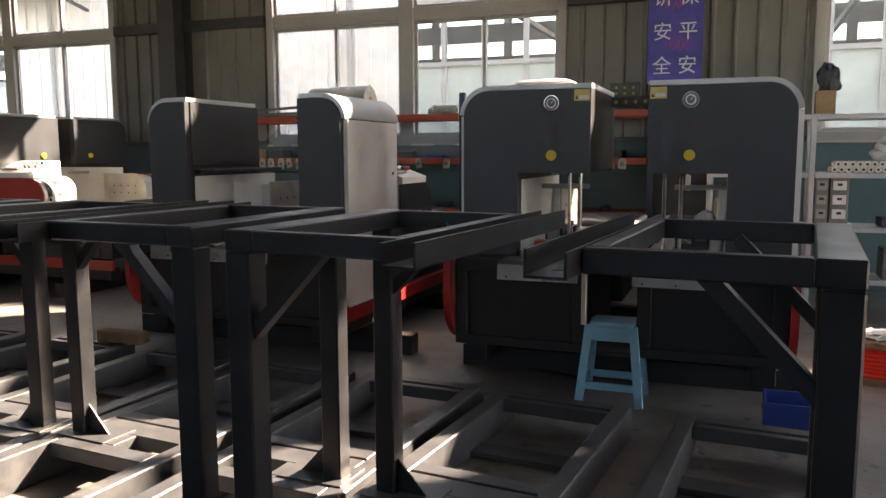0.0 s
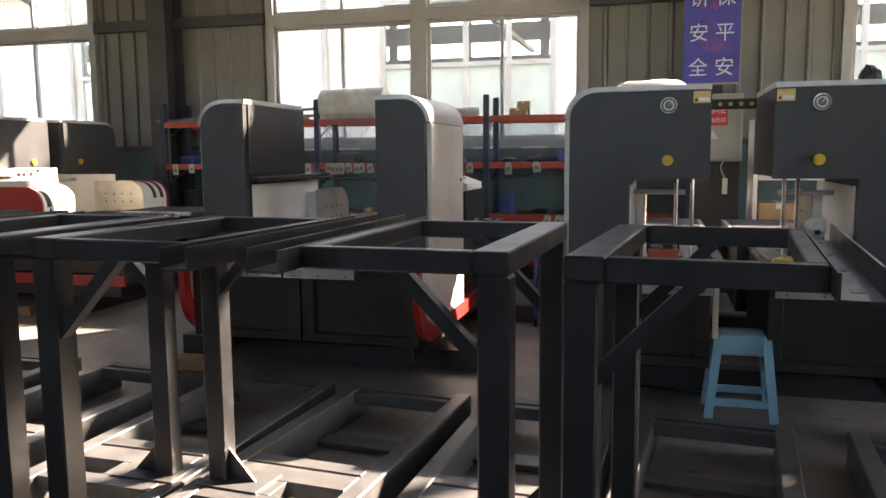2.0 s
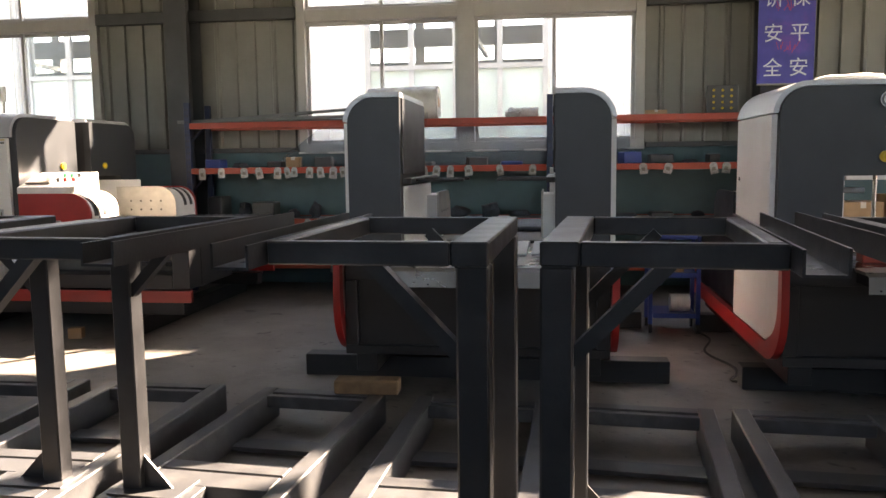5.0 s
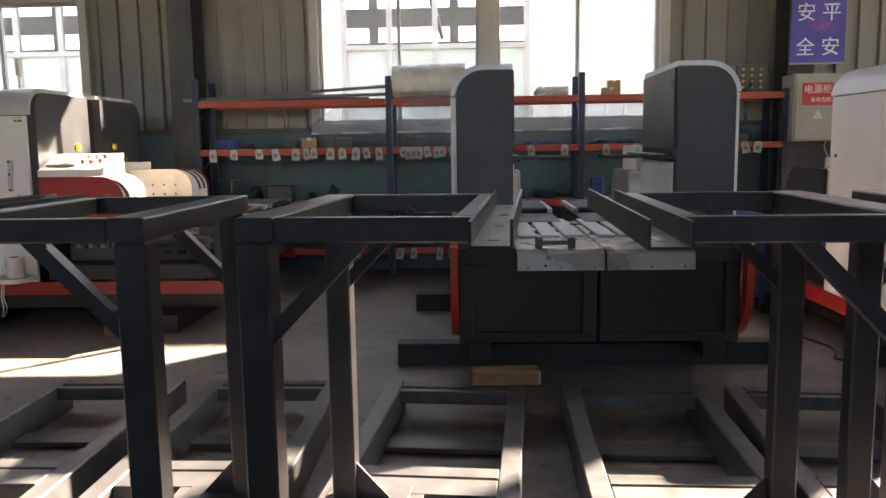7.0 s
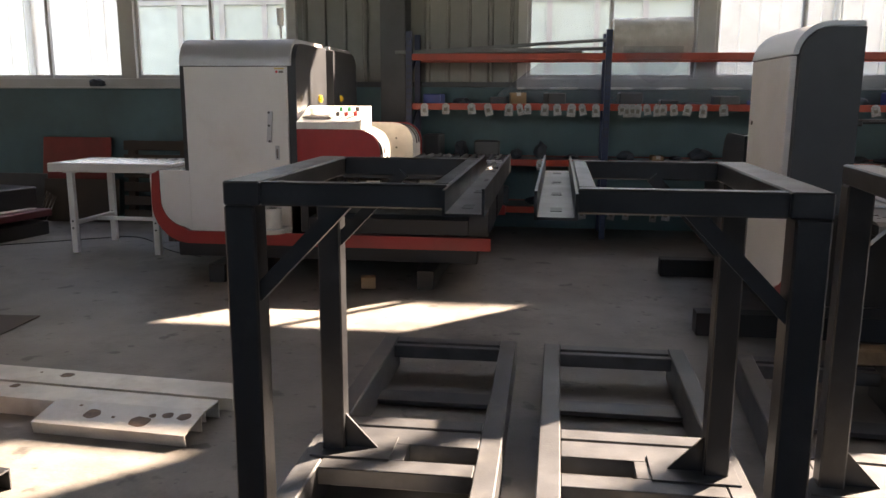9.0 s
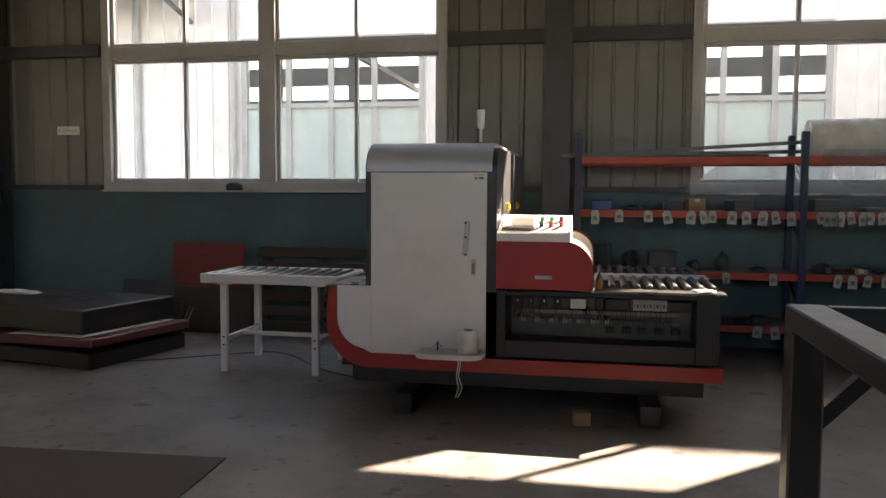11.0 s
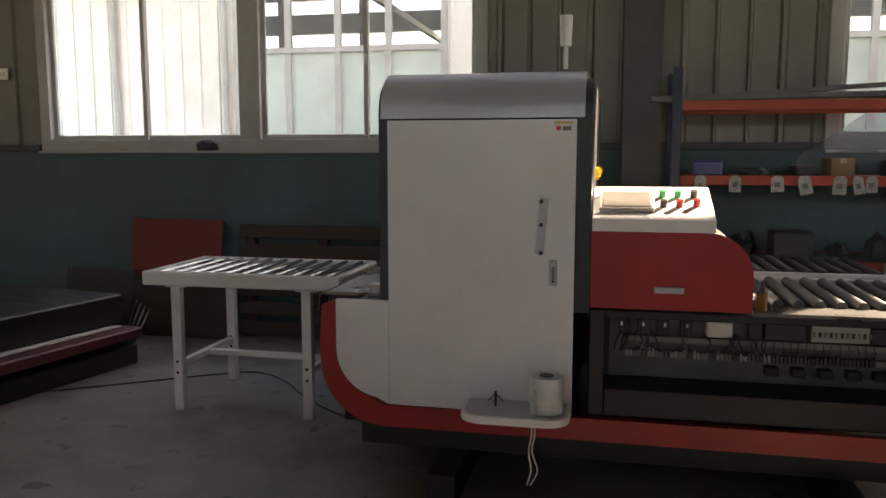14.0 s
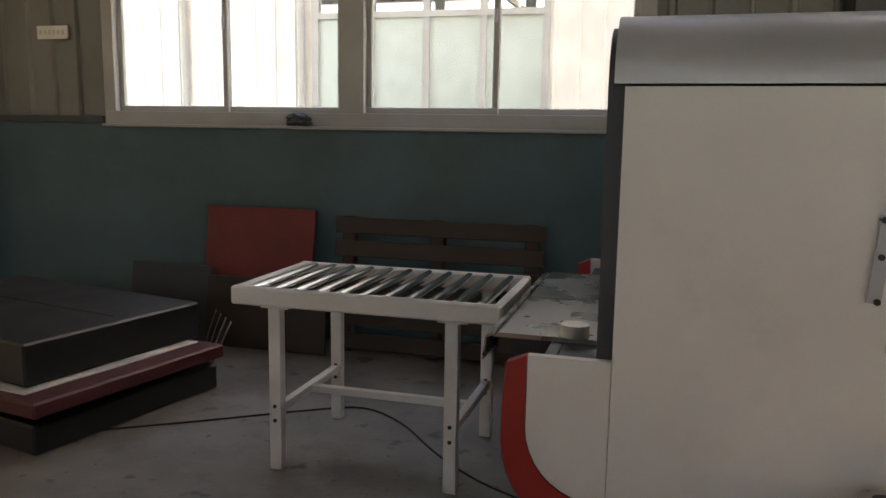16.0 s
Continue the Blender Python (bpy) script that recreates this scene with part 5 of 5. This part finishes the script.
solid("dark_board", b, STEEL_BEAM, "dark board leaning beside the red panel", "board", m=pose(-11.05, 7.8, 0.0, -8, 0, 0))
pal = thing("wooden_pallet", pose(-9.28, 7.93, 0.0, -6, 0, 0), "dark timber pallet leaning on the wall", "pallet")
for k in range(6):
    part("board", box(BM(), -0.66, 0.66, -0.02, -0.002, 0.02 + 0.145 * k, 0.12 + 0.145 * k, 0.004), BOARD, pal)
for x in (-0.62, -0.04, 0.54):
    part("bearer", box(BM(), x, x + 0.08, -0.001, 0.07, 0, 0.85, 0.004), BOARD, pal)
cable2 = BM()
pts = [(-10.45, 6.28, 0.0055), (-10.0, 6.58, 0.0055), (-9.6, 6.86, 0.0055), (-9.35, 6.98, 0.0055), (-9.1, 6.84, 0.0055), (-8.85, 6.56, 0.0055), (-8.6, 6.34, 0.0055), (-8.3, 6.18, 0.0055)]
tube(cable2, pts, 0.0045, 6)
solid("floor_cable", cable2, RUBBER, "black power cable trailing over the floor", "cable")

# ---- steel profiles on the floor ----
def channel(name, p, q, w, h, tilt, label, stains=()):
    p, q = Vector(p), Vector(q)
    L = (q - p).length
    ang = math.degrees(math.atan2(q.y - p.y, q.x - p.x))
    b = BM()
    g = w / 2
    prism(b, [(-g, 0), (-g, h), (g, h), (g, 0), (g - 0.006, 0), (g - 0.006, h - 0.006), (-g + 0.006, h - 0.006), (-g + 0.006, 0)], 0, 0, L)
    ob = solid(name, b, MILL, label, "steel channel", group="loose channels", m=pose(p.x, p.y, p.z, tilt, 0, ang))
    for sx, sy, r in stains:
        blot = BM()
        ring = []
        for k in range(18):
            a = k * math.tau / 18
            rr = r * (1 + 0.35 * noise.noise(Vector((sx * 9 + math.cos(a) * 1.3, sy * 9 + math.sin(a) * 1.3, r * 40))))
            ring.append(blot.verts.new((L - sx + rr * 1.15 * math.cos(a), sy + rr * math.sin(a), h + 0.0012)))
        blot.faces.new(ring)
        part("rust_stain", blot, STAIN, ob, "brown rust stain")
    return ob


channel("steel_channel", (-9.2, 3.37, 0.0), (-6.76, 3.20, 0.0), 0.17, 0.055, 0, "long stained steel channel on the floor", ((0.86, 0.02, 0.028), (1.0, 0.03, 0.008)))
channel("steel_channel", (-9.2, 3.14, 0.0), (-6.80, 2.97, 0.0), 0.15, 0.075, 0, "long stained steel channel on the floor", ((0.93, 0.04, 0.022), (1.32, -0.03, 0.03)))
channel("steel_channel", (-7.45, 2.88, 0.0165), (-6.80, 2.84, 0.0165), 0.17, 0.05, 11, "short rust spotted steel channel on the floor", ((0.06, 0.03, 0.024), (0.13, 0.03, 0.02), (0.22, -0.02, 0.034), (0.19, 0.02, 0.014), (0.44, 0.0, 0.03), (0.34, -0.01, 0.008), (0.52, 0.05, 0.007)))
solid("floor_sheet", box(BM(), -1.4, 0.0, -0.42, 0.42, 0, 0.006, 0), BOARD, "brown sheet lying flat on the floor", "sheet", m=pose(-8.45, 3.92, 0.001, 0, 0, 4))
solid("dark_channel", prism(BM(), [(0, 0), (0, 0.075), (0.40, 0.075), (0.40, 0), (0.394, 0), (0.394, 0.069), (0.006, 0.069), (0.006, 0)], 0, -0.56, 0), FRAME, "short dark painted steel channel on the floor", "steel channel", m=pose(-7.265, 1.97, 0.0, 0, 0, -4))
small = solid("timber_block", box(BM(), -0.05, 0.05, -0.04, 0.04, 0, 0.08, 0.004), CARD, "small pale block on the floor", "block", m=pose(-6.70, 5.35, 0, 0, 0, 12))
st = thing("steel_tube_stack", pose(-7.87, 2.47, 0, 0, 0, -6), "stack of rusty rectangular steel tubes", "tube stack")
rs = random.Random(3)
TW, TH = 0.062, 0.04


def hollow():
    b = BM()
    L, t = 2.0, 0.003
    box(b, -L, 0, 0, TW, 0, t, 0)
    box(b, -L, 0, 0, TW, TH - t, TH, 0)
    box(b, -L, 0, 0, t, t, TH - t, 0)
    box(b, -L, 0, TW - t, TW, t, TH - t, 0)
    return b


proto = part("steel_tube", hollow(), RUST, st, smooth=False)
for r in range(8):
    for c in range(9):
        if r == 7 and c < 4 or r == 6 and c < 2:
            continue
        o = proto if (r, c) == (0, 0) else new("steel_tube", proto.data)
        o.parent = st
        o.location = (rs.uniform(-0.06, 0.05) - 0.012 * abs(c - 5), -0.32 + c * (TW + 0.003), r * (TH + 0.001))
solid("cardboard_box", box(BM(), -0.09, 0.06, -0.08, 0.08, 0, 0.20, 0.004), CARD, "brown cardboard box on the shelf top", "box", m=pose(0.11, 7.25, 1.5955))
lump("rolled_cloth", pose(0.12, 7.24, 1.796), (0.085, 0.08, 0.14), GREYCLOTH, "dark rolled cloth on a cardboard box", "cloth", 4.0)
lump("red_ball", pose(-8.20, 8.085, 1.4015), (0.05, 0.025, 0.04), REDCABLE, "small red plastic ball on the window sill", "ball", 7.0)
for x, z, w, h in ((-0.56, 0.281, 0.36, 0.24), (-0.20, 0.281, 0.28, 0.2), (-0.58, 0.701, 0.32, 0.2), (-0.22, 0.701, 0.3, 0.26), (-0.58, 1.131, 0.34, 0.16), (-0.22, 1.131, 0.26, 0.2), (-0.55, 1.5955, 0.30, 0.15)):
    c = thing("cardboard_box", pose(x, 7.15, z), "closed brown cardboard box on the shelf", "box", "shelf boxes")
    part("carton", box(BM(), -w / 2, w / 2, -0.15, 0.15, 0, h, 0.004), CARD, c)
    part("tape", box(BM(), -0.022, 0.022, -0.1515, 0.1515, h - 0.05, h + 0.0015, 0), PLATE, c)
    part("flap_seam", box(BM(), -w / 2 + 0.002, w / 2 - 0.002, -0.002, 0.002, h + 0.0002, h + 0.0012, 0), BLACK, c)
